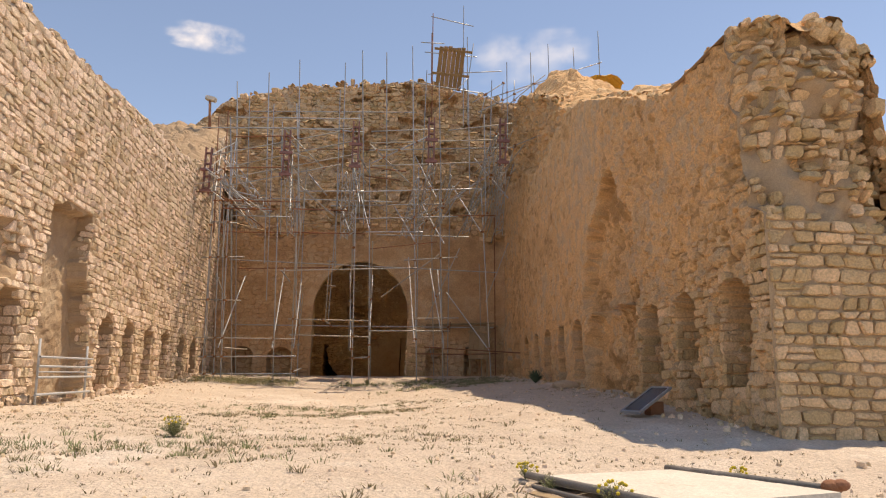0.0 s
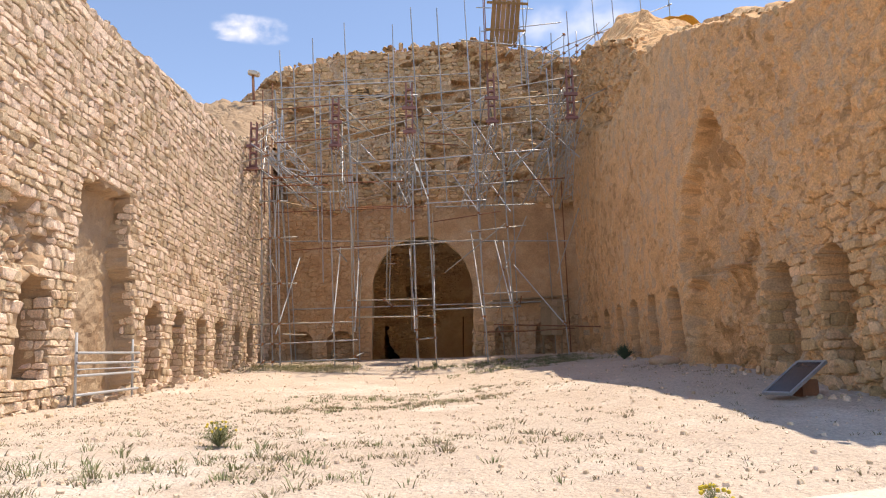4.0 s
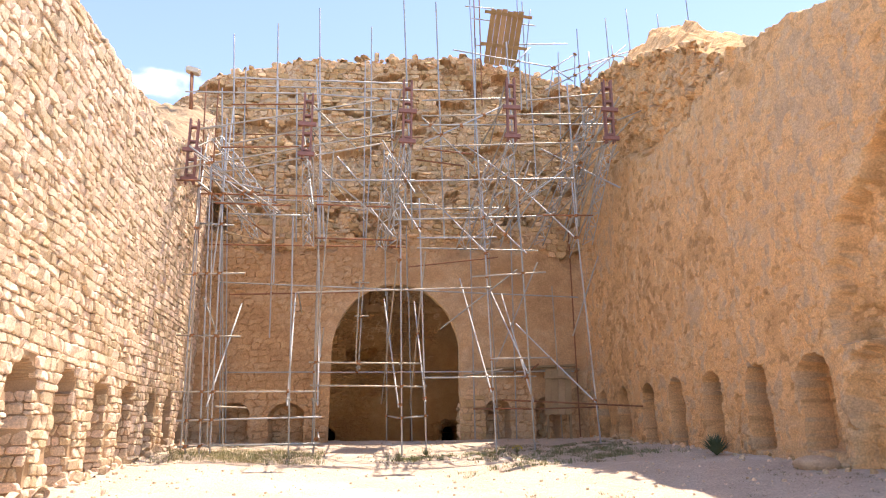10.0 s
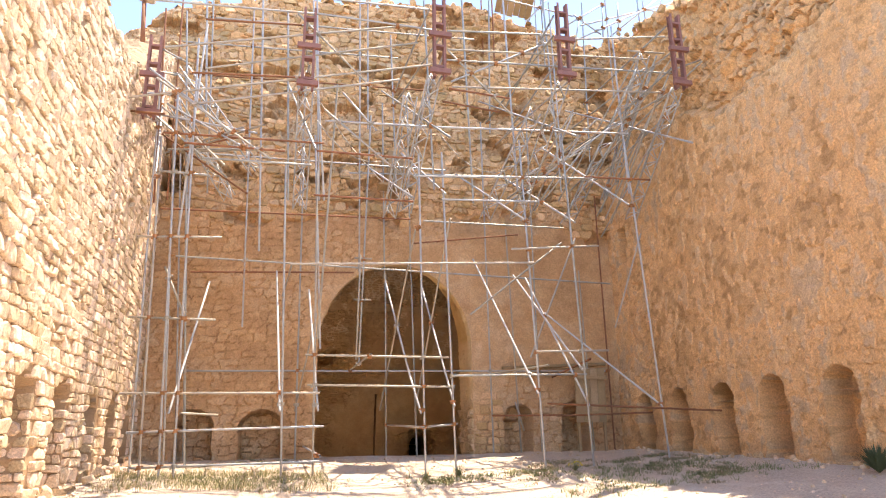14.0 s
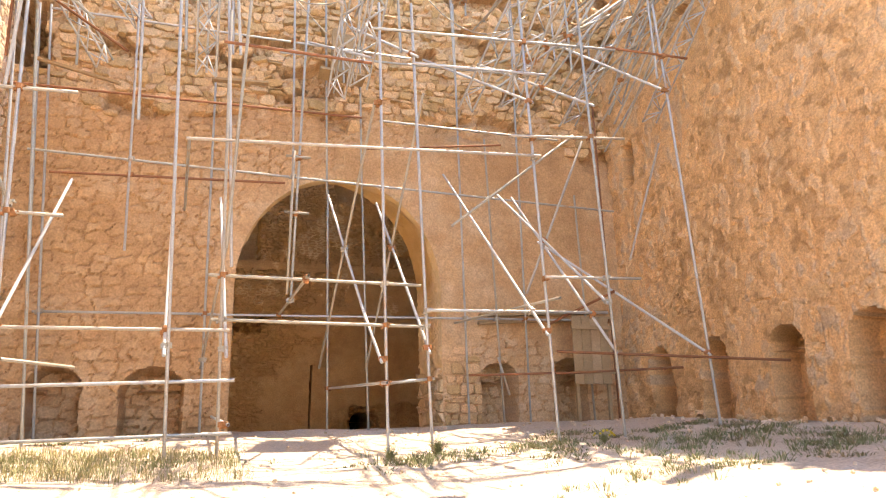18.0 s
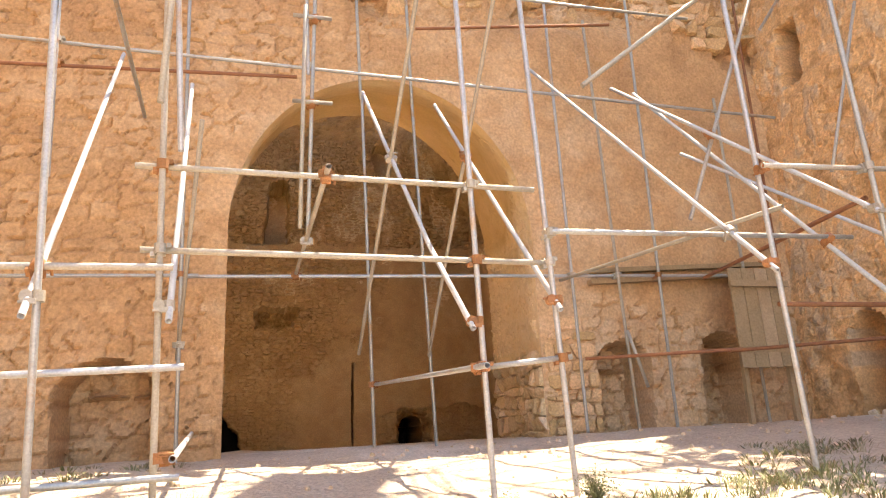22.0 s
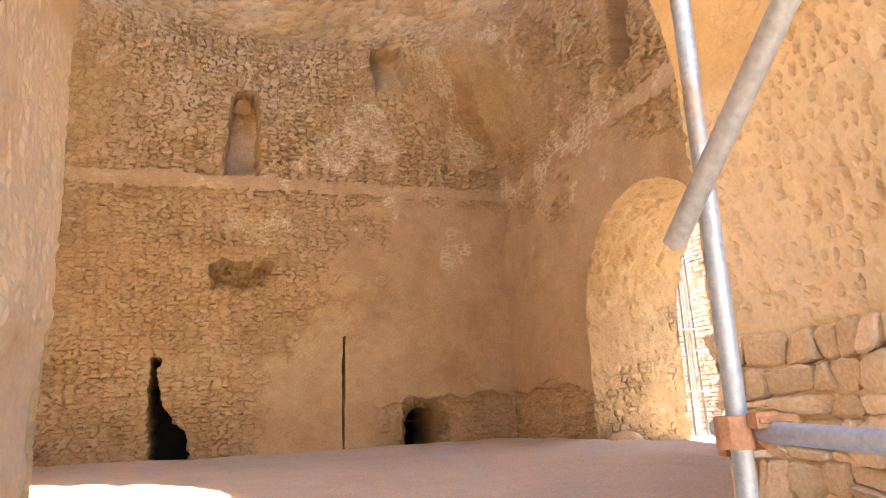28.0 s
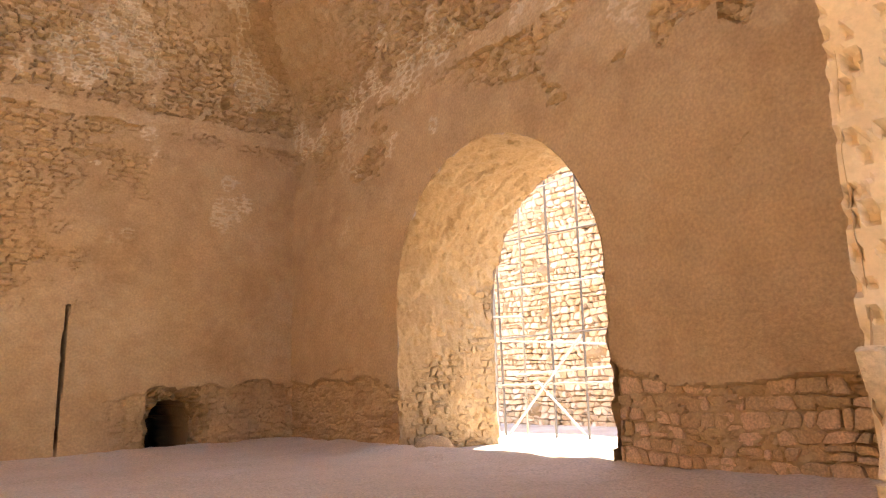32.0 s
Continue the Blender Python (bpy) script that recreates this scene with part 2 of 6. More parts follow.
# ---- mesh helpers ----
def mesh_object(name, verts, faces, mat, parent=None, label="", shade=False, category="", kind="", group=""):
    me = bpy.data.meshes.new(name)
    me.from_pydata([tuple(v) for v in verts], [], [tuple(f) for f in faces])
    me.materials.append(mat)
    if shade:
        me.polygons.foreach_set("use_smooth", [True] * len(me.polygons))
    me.update()
    ob = new(name, me)
    if parent:
        ob.parent = parent
    return tagged(ob, label, category, group, kind)


def part(name, bm, mat, parent, label=""):
    me = bpy.data.meshes.new(name)
    bm.to_mesh(me)
    bm.free()
    me.materials.append(mat)
    ob = new(name, me)
    ob.parent = parent
    return tagged(ob, label)


def empty(name, at=(0, 0, 0), label="", category="", group="", kind=""):
    ob = new(name)
    ob.location = at
    ob.empty_display_size = 0.2
    return tagged(ob, label, category, group, kind)


class Soup:
    """Gathers grids and loose pieces into one mesh."""

    def __init__(self):
        self.v, self.f, self.n, self.mix = [], [], 0, []

    def grid(self, p, flip=False, mix=None):
        self.mix.append(np.zeros(np.shape(p)[:2]).ravel() if mix is None else np.broadcast_to(mix, np.shape(p)[:2]).ravel())
        p = np.asarray(p, float)
        nv, nu = p.shape[:2]
        i = np.arange(nv * nu).reshape(nv, nu) + self.n
        q = np.stack([i[:-1, :-1], i[:-1, 1:], i[1:, 1:], i[1:, :-1]], -1).reshape(-1, 4)
        self.f.append(q[:, ::-1] if flip else q)
        self.v.append(p.reshape(-1, 3))
        self.n += nv * nu
        return self

    def piece(self, verts, faces, mix=None):
        verts = np.asarray(verts, float)
        self.mix.append(np.zeros(len(verts)) if mix is None else np.asarray(mix, float).ravel())
        self.f.append(np.asarray(faces) + self.n)
        self.v.append(verts)
        self.n += len(verts)
        return self

    def make(self, name, mat, parent=None, shade=True, label="", category="", kind="", group=""):
        verts = np.concatenate(self.v)
        me = bpy.data.meshes.new(name)
        sizes = np.concatenate([np.full(len(f), f.shape[1]) for f in self.f])
        loops = np.concatenate([f.ravel() for f in self.f]).astype(np.int32)
        me.vertices.add(len(verts))
        me.vertices.foreach_set("co", verts.astype(np.float32).ravel())
        me.loops.add(len(loops))
        me.loops.foreach_set("vertex_index", loops)
        me.polygons.add(len(sizes))
        me.polygons.foreach_set("loop_start", np.concatenate([[0], np.cumsum(sizes)[:-1]]).astype(np.int32))
        me.polygons.foreach_set("use_smooth", np.full(len(sizes), shade))
        me.materials.append(mat)
        me.update(calc_edges=True)
        me.validate()
        me.attributes.new("bare", "FLOAT", "POINT").data.foreach_set("value", np.concatenate(self.mix).astype(np.float32))
        ob = new(name, me)
        if parent:
            ob.parent = parent
        return tagged(ob, label, category, group, kind)


def interp(table):
    xs, ys = [a for a, b in table], [b for a, b in table]
    return lambda q: np.interp(q, xs, ys)


# ---- plan, in metres ----
XL, XR, YF, YB = -7.6, 6.1, 10.4, 33.5        # the hall's side walls, their front ends, its back wall
YI, YR, XE, XW = 37.55, 55.2, 7.8, -9.0       # the domed room: near and far wall, right and left wall
NICHES_L = [(11.28, 12.15), (12.95, 14.0), (14.72, 15.72), (20.2, 21.2), (22.05, 22.95), (23.95, 24.85), (25.8, 26.75), (27.95, 28.85), (29.85, 30.7), (31.7, 32.45)]
NICHES_R = [(11.05, 12.0), (13.05, 13.95), (14.88, 15.95), (20.62, 21.6), (22.6, 23.4), (24.5, 25.3), (26.38, 27.2), (28.12, 28.9), (30.02, 30.8), (31.8, 32.5)]
TALL_L, TALL_R = (16.62, 19.3), (16.3, 20.3)
left_top = interp([(10, 8.6), (10.9, 8.8), (13.9, 9.25), (19, 9.62), (24.5, 9.98), (28.6, 10.3), (30.5, 11.6), (33.6, 13.6)])
right_top = interp([(10, 7.9), (12, 7.95), (14.2, 8.0), (16.6, 9.1), (20, 10.4), (23.3, 11.2), (24.9, 12.6), (29.5, 14.6), (33.6, 15.6)])
back_top = interp([(-11.5, 12.0), (-10.2, 13.2), (-8.6, 15.0), (-7.2, 15.9), (-4.5, 16.7), (2, 17.2), (5.3, 16.6), (6.5, 16.3), (8, 16.9), (11, 16.0)])

ground_left = interp([(-60, -1.5), (0, 0.22), (5, 0.55), (10, 0.88), (17, 1.1), (20, 1.18), (24, 1.46), (28, 1.72), (33, 2.05), (38, 1.9), (60, 1.5)])
ground_mid = interp([(-60, -1.2), (0, 0.38), (4, 0.56), (8, 0.72), (12, 0.84), (16, 0.88), (20, 0.97), (25, 1.28), (27, 1.48), (29, 1.68), (31, 1.86), (33, 2.07), (35, 2.07), (37.5, 1.9), (42, 1.7), (56, 1.5)])
ground_right = interp([(-60, -1.0), (0, 0.45), (5, 0.56), (8, 0.68), (10, 0.95), (12, 1.12), (16, 1.47), (21, 1.7), (26, 1.95), (30, 2.1), (33, 2.2), (38, 1.9), (60, 1.5)])


def ground(x, y):
    x, y = np.asarray(x, float), np.asarray(y, float)
    ys = [y + d for d in (-1.2, -0.6, 0, 0.6, 1.2)]
    l, m, r = (sum(t(q) for q in ys) / 5 for t in (ground_left, ground_mid, ground_right))
    tl, tr = smooth(0, 1, (-1 - x) / 6.6), smooth(0, 1, (x + 1) / 7.1)
    z = np.where(x < -1, m + (l - m) * tl, m + (r - m) * tr)
    far = np.hypot(np.maximum(0, np.maximum(-14 - x, x - 30)), np.maximum(0, np.maximum(-25 - y, y - 70)))
    drop = smooth(0, 60, far) * 7.0 + smooth(-12.2, -16, x) * 1.2
    bumps = 0.05 * fbm(x * 0.7, y * 0.7, 3) + 0.03 * fbm(x * 2.9, y * 2.9, 8, 3)
    return z - drop + bumps * (1 - smooth(30, 90, far))


def axis_steps(fine0, fine1, step, lo, hi):
    out, s, a = [], step, fine0
    while a > lo:
        s *= 1.25
        a -= s
        out.append(a)
    out = out[::-1] + list(np.arange(fine0, fine1, step))
    s, a = step, fine1
    while a < hi:
        out.append(a)
        s *= 1.25
        a += s
    return np.array(out)


# ---- ground ----
gx, gy = np.meshgrid(axis_steps(-8, 7, 0.08, -4000, 4000), axis_steps(2, 36, 0.08, -4000, 4000))
Soup().grid(np.stack([gx, gy, ground(gx, gy)], -1)).make("ground", M_SAND, label="pale sandy trodden earth rising towards the arch", category="ground", kind="structure")

plain = gx[0] < -13.4
M_PLAIN = material("scrubby_plain", (0.30, 0.255, 0.195), (0.20, 0.18, 0.135), 0.12, rough=0.95, bump=0.6, grain=3.0, stain=(0.13, 0.13, 0.09), stain_scale=0.25, stain_at=0.5)
Soup().grid(np.stack([gx[:, plain], gy[:, plain], ground(gx[:, plain], gy[:, plain]) + 0.03], -1)).make("ground_plain", M_PLAIN, label="dry scrub-covered plain beyond the fence", category="ground", kind="structure")

# ---- side walls of the hall ----
def wall_sheet(us, top, base, rows, depth, place):
    """A relief sheet: us along the wall, rows from base to top(u); place(u, z, d) gives the points."""
    u = np.repeat(us[None, :], rows, 0)
    k = np.linspace(0, 1, rows)[:, None]
    z = base + (top(us)[None, :] + 0.16 * fbm(us * 2.1, us * 0 + 3, 4) - base) * k
    return place(u, z, depth(u, z))


def niche_depth(u, z, spans, base, head, rise, deep, seed):
    d = np.zeros_like(u)
    wob = 0.05 * fbm(u * 3, z * 3, seed)
    for a, b in spans:
        s = arch_sd(u, z, a, b, base, head, rise) + wob
        d = np.maximum(d, deep * smooth(0.015, -0.025, s))
    return d


def tall_sd(u, z):
    """The tall recess: ragged, square-headed, wider towards its foot."""
    far = 18.95 + 0.6 * smooth(4.8, 2.2, z) + 0.22 * fbm(u * 0, z * 2.6, 16, 3)
    return np.maximum(np.maximum(TALL_L[0] - u, u - far), z - 5.8 - 0.14 * fbm(u * 3, u * 0, 17, 3)) + 0.07 * fbm(u * 4, z * 4, 5)


def left_depth(u, z):
    d = niche_depth(u, z, NICHES_L[:3], 1.62, 3.5, 0.45, 0.6, 1)
    d = np.maximum(d, niche_depth(u, z, NICHES_L[3:], 1.3, 3.4, 0.42, 0.55, 2))
    d = np.maximum(d, smooth(0.03, -0.04, tall_sd(u, z)) * (0.46 - 0.08 * smooth(5.0, 5.8, z) + 0.09 * fbm(u * 1.5, z * 1.5, 14) + 0.04 * fbm(u * 6, z * 6, 15)))
    scar = np.hypot((u - 14.1) / 1.3, (z - 4.15) / 0.75) - 1 + 0.5 * fbm(u * 1.6, z * 1.6, 6)
    d = np.maximum(d, 0.28 * smooth(0.1, -0.3, scar) * (1 + fbm(u * 4, z * 4, 7)))
    low = smooth(3.6, 3.9, z) * smooth(5.4, 4.6, z) * smooth(20.5, 21.5, u) * smooth(27.5, 26.5, u)
    d = d + 0.14 * low * np.clip(0.3 + fbm(u * 1.3, z * 1.6, 9), 0, 1)
    return d + 0.03 * fbm(u * 2.5, z * 2.5, 11) + 0.0


def right_scar(u, z):
    return np.maximum(arch_sd(u, z, *TALL_R, 0.5, 7.2, 3.4), -9) + 0.55 * fbm(u * 0.9, z * 0.9, 23) + 0.12 * fbm(u * 5, z * 5, 37, 2)


def right_patch(u, z):
    return (0.3 + 0.7 * smooth(5.6, 4.4, z)) * smooth(0.06, 0.12, 0.12 * fbm(u * 2.5, z * 2.5, 45, 3) + fbm(u * 0.5, z * 0.5, 27) + 0.2 * smooth(3.0, 1.8, z) + 0.6 * smooth(17, 15.5, u) * smooth(4.6, 3.6, z + 0.6 * fbm(u, z, 38)))


def right_depth(u, z):
    d = niche_depth(u, z, NICHES_R[:3], 1.65, 3.55, 0.45, 0.85, 21)
    d = np.maximum(d, niche_depth(u, z, NICHES_R[3:], 1.95, 3.7, 0.42, 0.62, 22))
    s = right_scar(u, z)
    d = np.maximum(d, 0.42 * smooth(0.06, -0.1, s) + 0.2 * smooth(0, -0.8, s) + 0.3 * smooth(0.1, -0.6, s) * fbm(u * 1.5, z * 1.5, 24))
    hole = np.maximum(np.abs(u - 32.7) - 0.16, np.abs(z - 8.3) - 0.5) + 0.08 * fbm(u * 4, z * 4, 25)
    d = np.maximum(d, 0.9 * smooth(0.05, -0.05, hole))
    j, w, stone = rubble(u, z, 26, 2.6, 3.6)
    d = d + 0.6 * smooth(0.8, 0.0, u - YF + 0.7 * fbm(u * 1.5, z * 1.5, 47)) * smooth(4.4, 4.9, z)
    broken = smooth(-0.15, 0.15, z - (10.35 + 0.08 * (u - 25) + 0.12 * np.maximum(0, u - 29)) + 0.9 * fbm(u * 0.8, z * 0.8, 31)) * smooth(22, 24, u)
    chip = smooth(0.14, 0.24, fbm(u * 2.2, z * 1.5, 32, 3))
    peck = smooth(0.12, 0.22, fbm(u * 4.2, z * 6.0, 36, 3)) * smooth(-0.2, 0.2, fbm(u * 0.4, z * 0.4, 39))
    coarse = 0.3 + 0.7 * smooth(20.5, 15.5, u)
    d = d - 0.07 * np.maximum(right_patch(u, z) * coarse, broken * 2.6) * stone + 0.5 * broken + (0.06 * chip + 0.05 * peck) * coarse - 0.02 * smooth(0.2, 0.27, fbm(u * 6.0, z * 3.0, 35, 3)) + 0.03 * smooth(0.02, 0.0, np.abs(fbm(u * 0.45, z * 0.6, 46, 5)))
    return d + 0.10 * fbm(u * 0.6, z * 0.6, 28) + (0.25 + 0.75 * np.maximum(coarse, broken)) * (0.07 * fbm(u * 3, z * 3, 29) + 0.075 * fbm(u * 7, z * 8, 30, 3)) + 0.03 * right_patch(u, z) * coarse


def mottle(u, z, seed):
    """Uneven weathering: washed-out and earthy patches, large and small."""
    return 0.9 * fbm(u * 0.45, z * 0.45, seed, 5) + 0.5 * fbm(u * 3.1, z * 4.3, seed + 1, 3) + 0.35 * np.minimum(0, fbm(u * 0.9, z * 0.12, seed + 2, 4))


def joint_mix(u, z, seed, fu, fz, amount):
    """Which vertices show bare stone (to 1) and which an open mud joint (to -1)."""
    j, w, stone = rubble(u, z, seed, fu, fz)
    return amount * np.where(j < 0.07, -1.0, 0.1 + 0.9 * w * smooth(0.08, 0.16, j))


def right_mix(u, z):
    chip = smooth(0.14, 0.24, fbm(u * 2.2, z * 1.5, 32, 3))
    return mottle(u, z, 201) + 0.9 * smooth(0.16, 0.24, fbm(u * 6.0, z * 3.0, 35, 3)) - 0.6 * smooth(0.2, 0.28, fbm(u * 5.0, z * 7.0, 49, 3)) + joint_mix(u, z, 26, 2.6, 3.6, 0.75 * right_patch(u, z) * (0.45 + 0.55 * smooth(20.5, 15.5, u))) + 0.5 * chip * smooth(0, 0.4, fbm(u * 0.7, z * 0.7, 33) + 0.2) - 1.0 * smooth(0.1, -0.1, right_scar(u, z)) * (0.6 + 1.2 * fbm(u * 1.2, z * 1.2, 40))


def left_mix(u, z):
    inside = smooth(0.05, -0.1, tall_sd(u, z))
    return inside * (0.15 - 0.25 * smooth(4.6, 5.6, z) + 1.2 * fbm(u * 1.1, z * 1.1, 12)) + 0.3 * smooth(0, 0.3, fbm(u * 2, z * 2, 13))


def side_wall(name, x0, outward, us, top, depth, rows, mat, thick, label, mix=None, fall=None):
    soup = Soup()
    face = wall_sheet(us, top, -0.6, rows, depth, lambda u, z, d: np.stack([x0 + outward * d, u, z], -1))
    soup.grid(face, flip=outward > 0, mix=mix(face[..., 1], face[..., 2]) if mix else None)
    crest = face[-1]
    k = np.linspace(0, 1, 40)[:, None]
    cap = np.repeat(crest[None], 40, 0)
    cap[..., 0] += outward * thick * k
    uu = np.repeat(us[None], 40, 0)
    j, w = cells(cap[..., 0] * 2.2, uu * 2.2, 41)
    rough = 0.25 * fbm(cap[..., 0] * 1.2, uu * 1.2, 42) + 0.16 * smooth(0, 0.3, j) * w
    cap[..., 2] += rough * np.minimum(1, 6 * k) + 0.35 * np.sin(k * math.pi)
    if fall:
        cap[..., 2] += k * 0 + 0.95 * np.exp(-((cap[..., 0] - 7.9) / 1.5) ** 4 - ((uu - 28.4) / 1.9) ** 4) * (0.8 + 0.6 * fbm(cap[..., 0] * 1.5, uu * 1.5, 43)) * np.minimum(1, 6 * k)
        cap[1:, :, 2] = np.minimum(cap[1:, :, 2], fall(cap[1:, :, 0]) + 0.75 * (uu[1:] - YF) + rough[1:])
    soup.grid(cap, flip=outward > 0)
    back = np.stack([np.stack([cap[-1, :, 0], us, us * 0 - 2.5], -1), cap[-1]], 0)
    soup.grid(back, flip=outward < 0)
    return soup.make(name, mat, shade=False, label=label, category="wall", kind="structure")


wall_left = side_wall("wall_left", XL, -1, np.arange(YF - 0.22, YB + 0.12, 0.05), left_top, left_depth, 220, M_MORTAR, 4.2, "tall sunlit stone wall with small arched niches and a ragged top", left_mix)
wall_right = side_wall("wall_right", XR, 1, np.arange(YF, YB + 0.12, 0.034), right_top, right_depth, 320, M_MUD, 4.6, "tall shaded mud-plastered wall with worn niches and a crumbling top", right_mix, interp([(6.1, 7.9), (6.3, 8.0), (6.6, 7.9), (7.0, 7.75), (7.55, 7.8), (7.9, 7.45), (8.2, 7.2), (8.36, 5.4), (8.5, 4.6), (10.7, 4.4)]))

# ---- sheets with an arched hole ----
def holed_grid(soup, us, zs_of, sd, place, flip=False, step=0.07, mix=None):
    """Grid over us with heights zs_of(u, k); points near the outline sd = 0 are drawn onto it, those inside are left out."""
    k = np.linspace(0, 1, zs_of[1])
    u = np.repeat(us[None, :], len(k), 0)
    z = zs_of[0](u, np.repeat(k[:, None], len(us), 1))
    e = 0.01
    for _ in range(2):
        s = sd(u, z)
        du, dz = (sd(u + e, z) - s) / e, (sd(u, z + e) - s) / e
        g = np.maximum(du * du + dz * dz, 0.2)
        near = np.abs(s) < 0.62 * step
        u, z = np.where(near, u - s * du / g, u), np.where(near, z - s * dz / g, z)
    s = sd(u, z)
    p = place(u, z)
    nv, nu = s.shape
    i = np.arange(nv * nu).reshape(nv, nu)
    q = np.stack([i[:-1, :-1], i[:-1, 1:], i[1:, 1:], i[1:, :-1]], -1).reshape(-1, 4)
    mean = s.ravel()[q].mean(1)
    q = q[mean > 0.004]
    soup.piece(p.reshape(-1, 3), q[:, ::-1] if flip else q, mix(u, z) if mix else None)
    return soup


def arch_line(u0, u1, v0, v1, rise, n=64):
    """Outline of an arched opening from the foot of one jamb over the crown to the other, as n points (u, v)."""
    c, a, spring = (u0 + u1) / 2, (u1 - u0) / 2, v1 - rise
    k = n // 4
    up = [(u0, v0 + (spring - v0) * i / k) for i in range(k)]
    over = [(c - a * math.cos(math.pi * i / (n - 2 * k - 1)), spring + rise * math.sin(math.pi * i / (n - 2 * k - 1))) for i in range(n - 2 * k)]
    down = [(u1, spring + (v0 - spring) * (i + 1) / k) for i in range(k)]
    return np.array(up + over + down)


FRONT = (-3.06, 1.42, 0.8, 7.5, 2.5)
INNER = (-3.33, 2.13, 0.8, 8.85, 3.1)
SIDE = (43.6, 49.7, 0.6, 8.25, 3.2)


def back_plain(u, z):
    edge = fbm(u * 0.9, z * 0.9, 64, 5)
    width = np.where(u < -0.8, 0.3, 0.75)
    ring = smooth(0.04, -0.04, arch_sd(u, z, *FRONT) - width + 0.4 * edge)
    return np.maximum(smooth(0.2, 0.3, u + 1.6 * edge) * smooth(3.75, 3.85, z + 0.8 * edge), ring * smooth(3.2, 3.8, z + edge)) * smooth(9.6, 8.6, z)


def back_mix(u, z):
    up = smooth(8.2, 9.6, z + 0.8 * fbm(u * 0.5, z * 0.5, 52))
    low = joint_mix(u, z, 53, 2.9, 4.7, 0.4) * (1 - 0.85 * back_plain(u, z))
    return mottle(u, z, 211) + low * (1 - up) + up * (0.2 + joint_mix(u, z, 153, 4.2, 7.6, 0.6))


def back_depth(u, z):
    d = np.zeros_like(u)
    wob = 0.05 * fbm(u * 3, z * 3, 51)
    for a, b, h in ((-6.62, -5.72, 3.28), (-5.02, -3.92, 3.28), (2.35, 3.2, 3.45), (4.15, 5.0, 3.55)):
        d = np.maximum(d, 0.75 * smooth(0.02, -0.03, arch_sd(u, z, a, b, 1.0, h, 0.4) + wob))
    up = smooth(8.2, 9.6, z + 0.8 * fbm(u * 0.5, z * 0.5, 52))
    j, w, stone = rubble(u, z, 53, 2.9, 4.7)
    plain = back_plain(u, z) * (1 - up)
    fine = rubble(u, z, 153, 4.2, 7.6)[2]
    d = d - (stone * 0.05 * (1 - up) + 0.05 * fine * up) * (1 - 0.9 * plain) + 0.04 * (1 - plain)
    holes = smooth(0.18, 0.3, fbm(u * 0.9, z * 1.4, 54)) * up
    d = d + 0.42 * holes + up * 0.2 * fbm(u * 0.7, z * 0.7, 55) + 0.06 * fbm(u * 1.5, z * 1.5, 56) + 0.02 * fbm(u * 9, z * 9, 57, 2) + 0.9 * smooth(11.5, 16.5, z)
    void = np.maximum(np.abs(u + 7.35) - 0.35, np.abs(z - 10.1) - 0.75) + 0.3 * fbm(u * 2, z * 2, 48)
    d = np.maximum(d, 1.3 * smooth(0.06, -0.1, void))
    return d * smooth(0.0, 0.22, arch_sd(u, z, *FRONT))


soup = Soup()
us = np.arange(-11.4, 11.0, 0.037)
sd_front = lambda u, z: arch_sd(u, z, *FRONT)
heights = lambda u, k: 0.6 + (back_top(u) + 0.3 * fbm(u * 1.1, u * 0, 58) - 0.6) * k
holed_grid(soup, us, (heights, 390), sd_front, lambda u, z: np.stack([u, YB + back_depth(u, z), z], -1), mix=back_mix)
crest = np.stack([us, YB + back_depth(us, heights(us, 1.0)), heights(us, 1.0)], -1)
cap = np.repeat(crest[None], 14, 0)
cap[..., 1] += np.linspace(0, 3.0, 14)[:, None]
cap[..., 2] += 0.3 * fbm(cap[..., 0], cap[..., 1], 59) * np.linspace(0, 1, 14)[:, None]
soup.grid(cap)
soup.make("wall_back", M_BACK, shade=False, label="high shaded back wall of rubble and worn plaster with a great arch", category="wall", kind="structure")

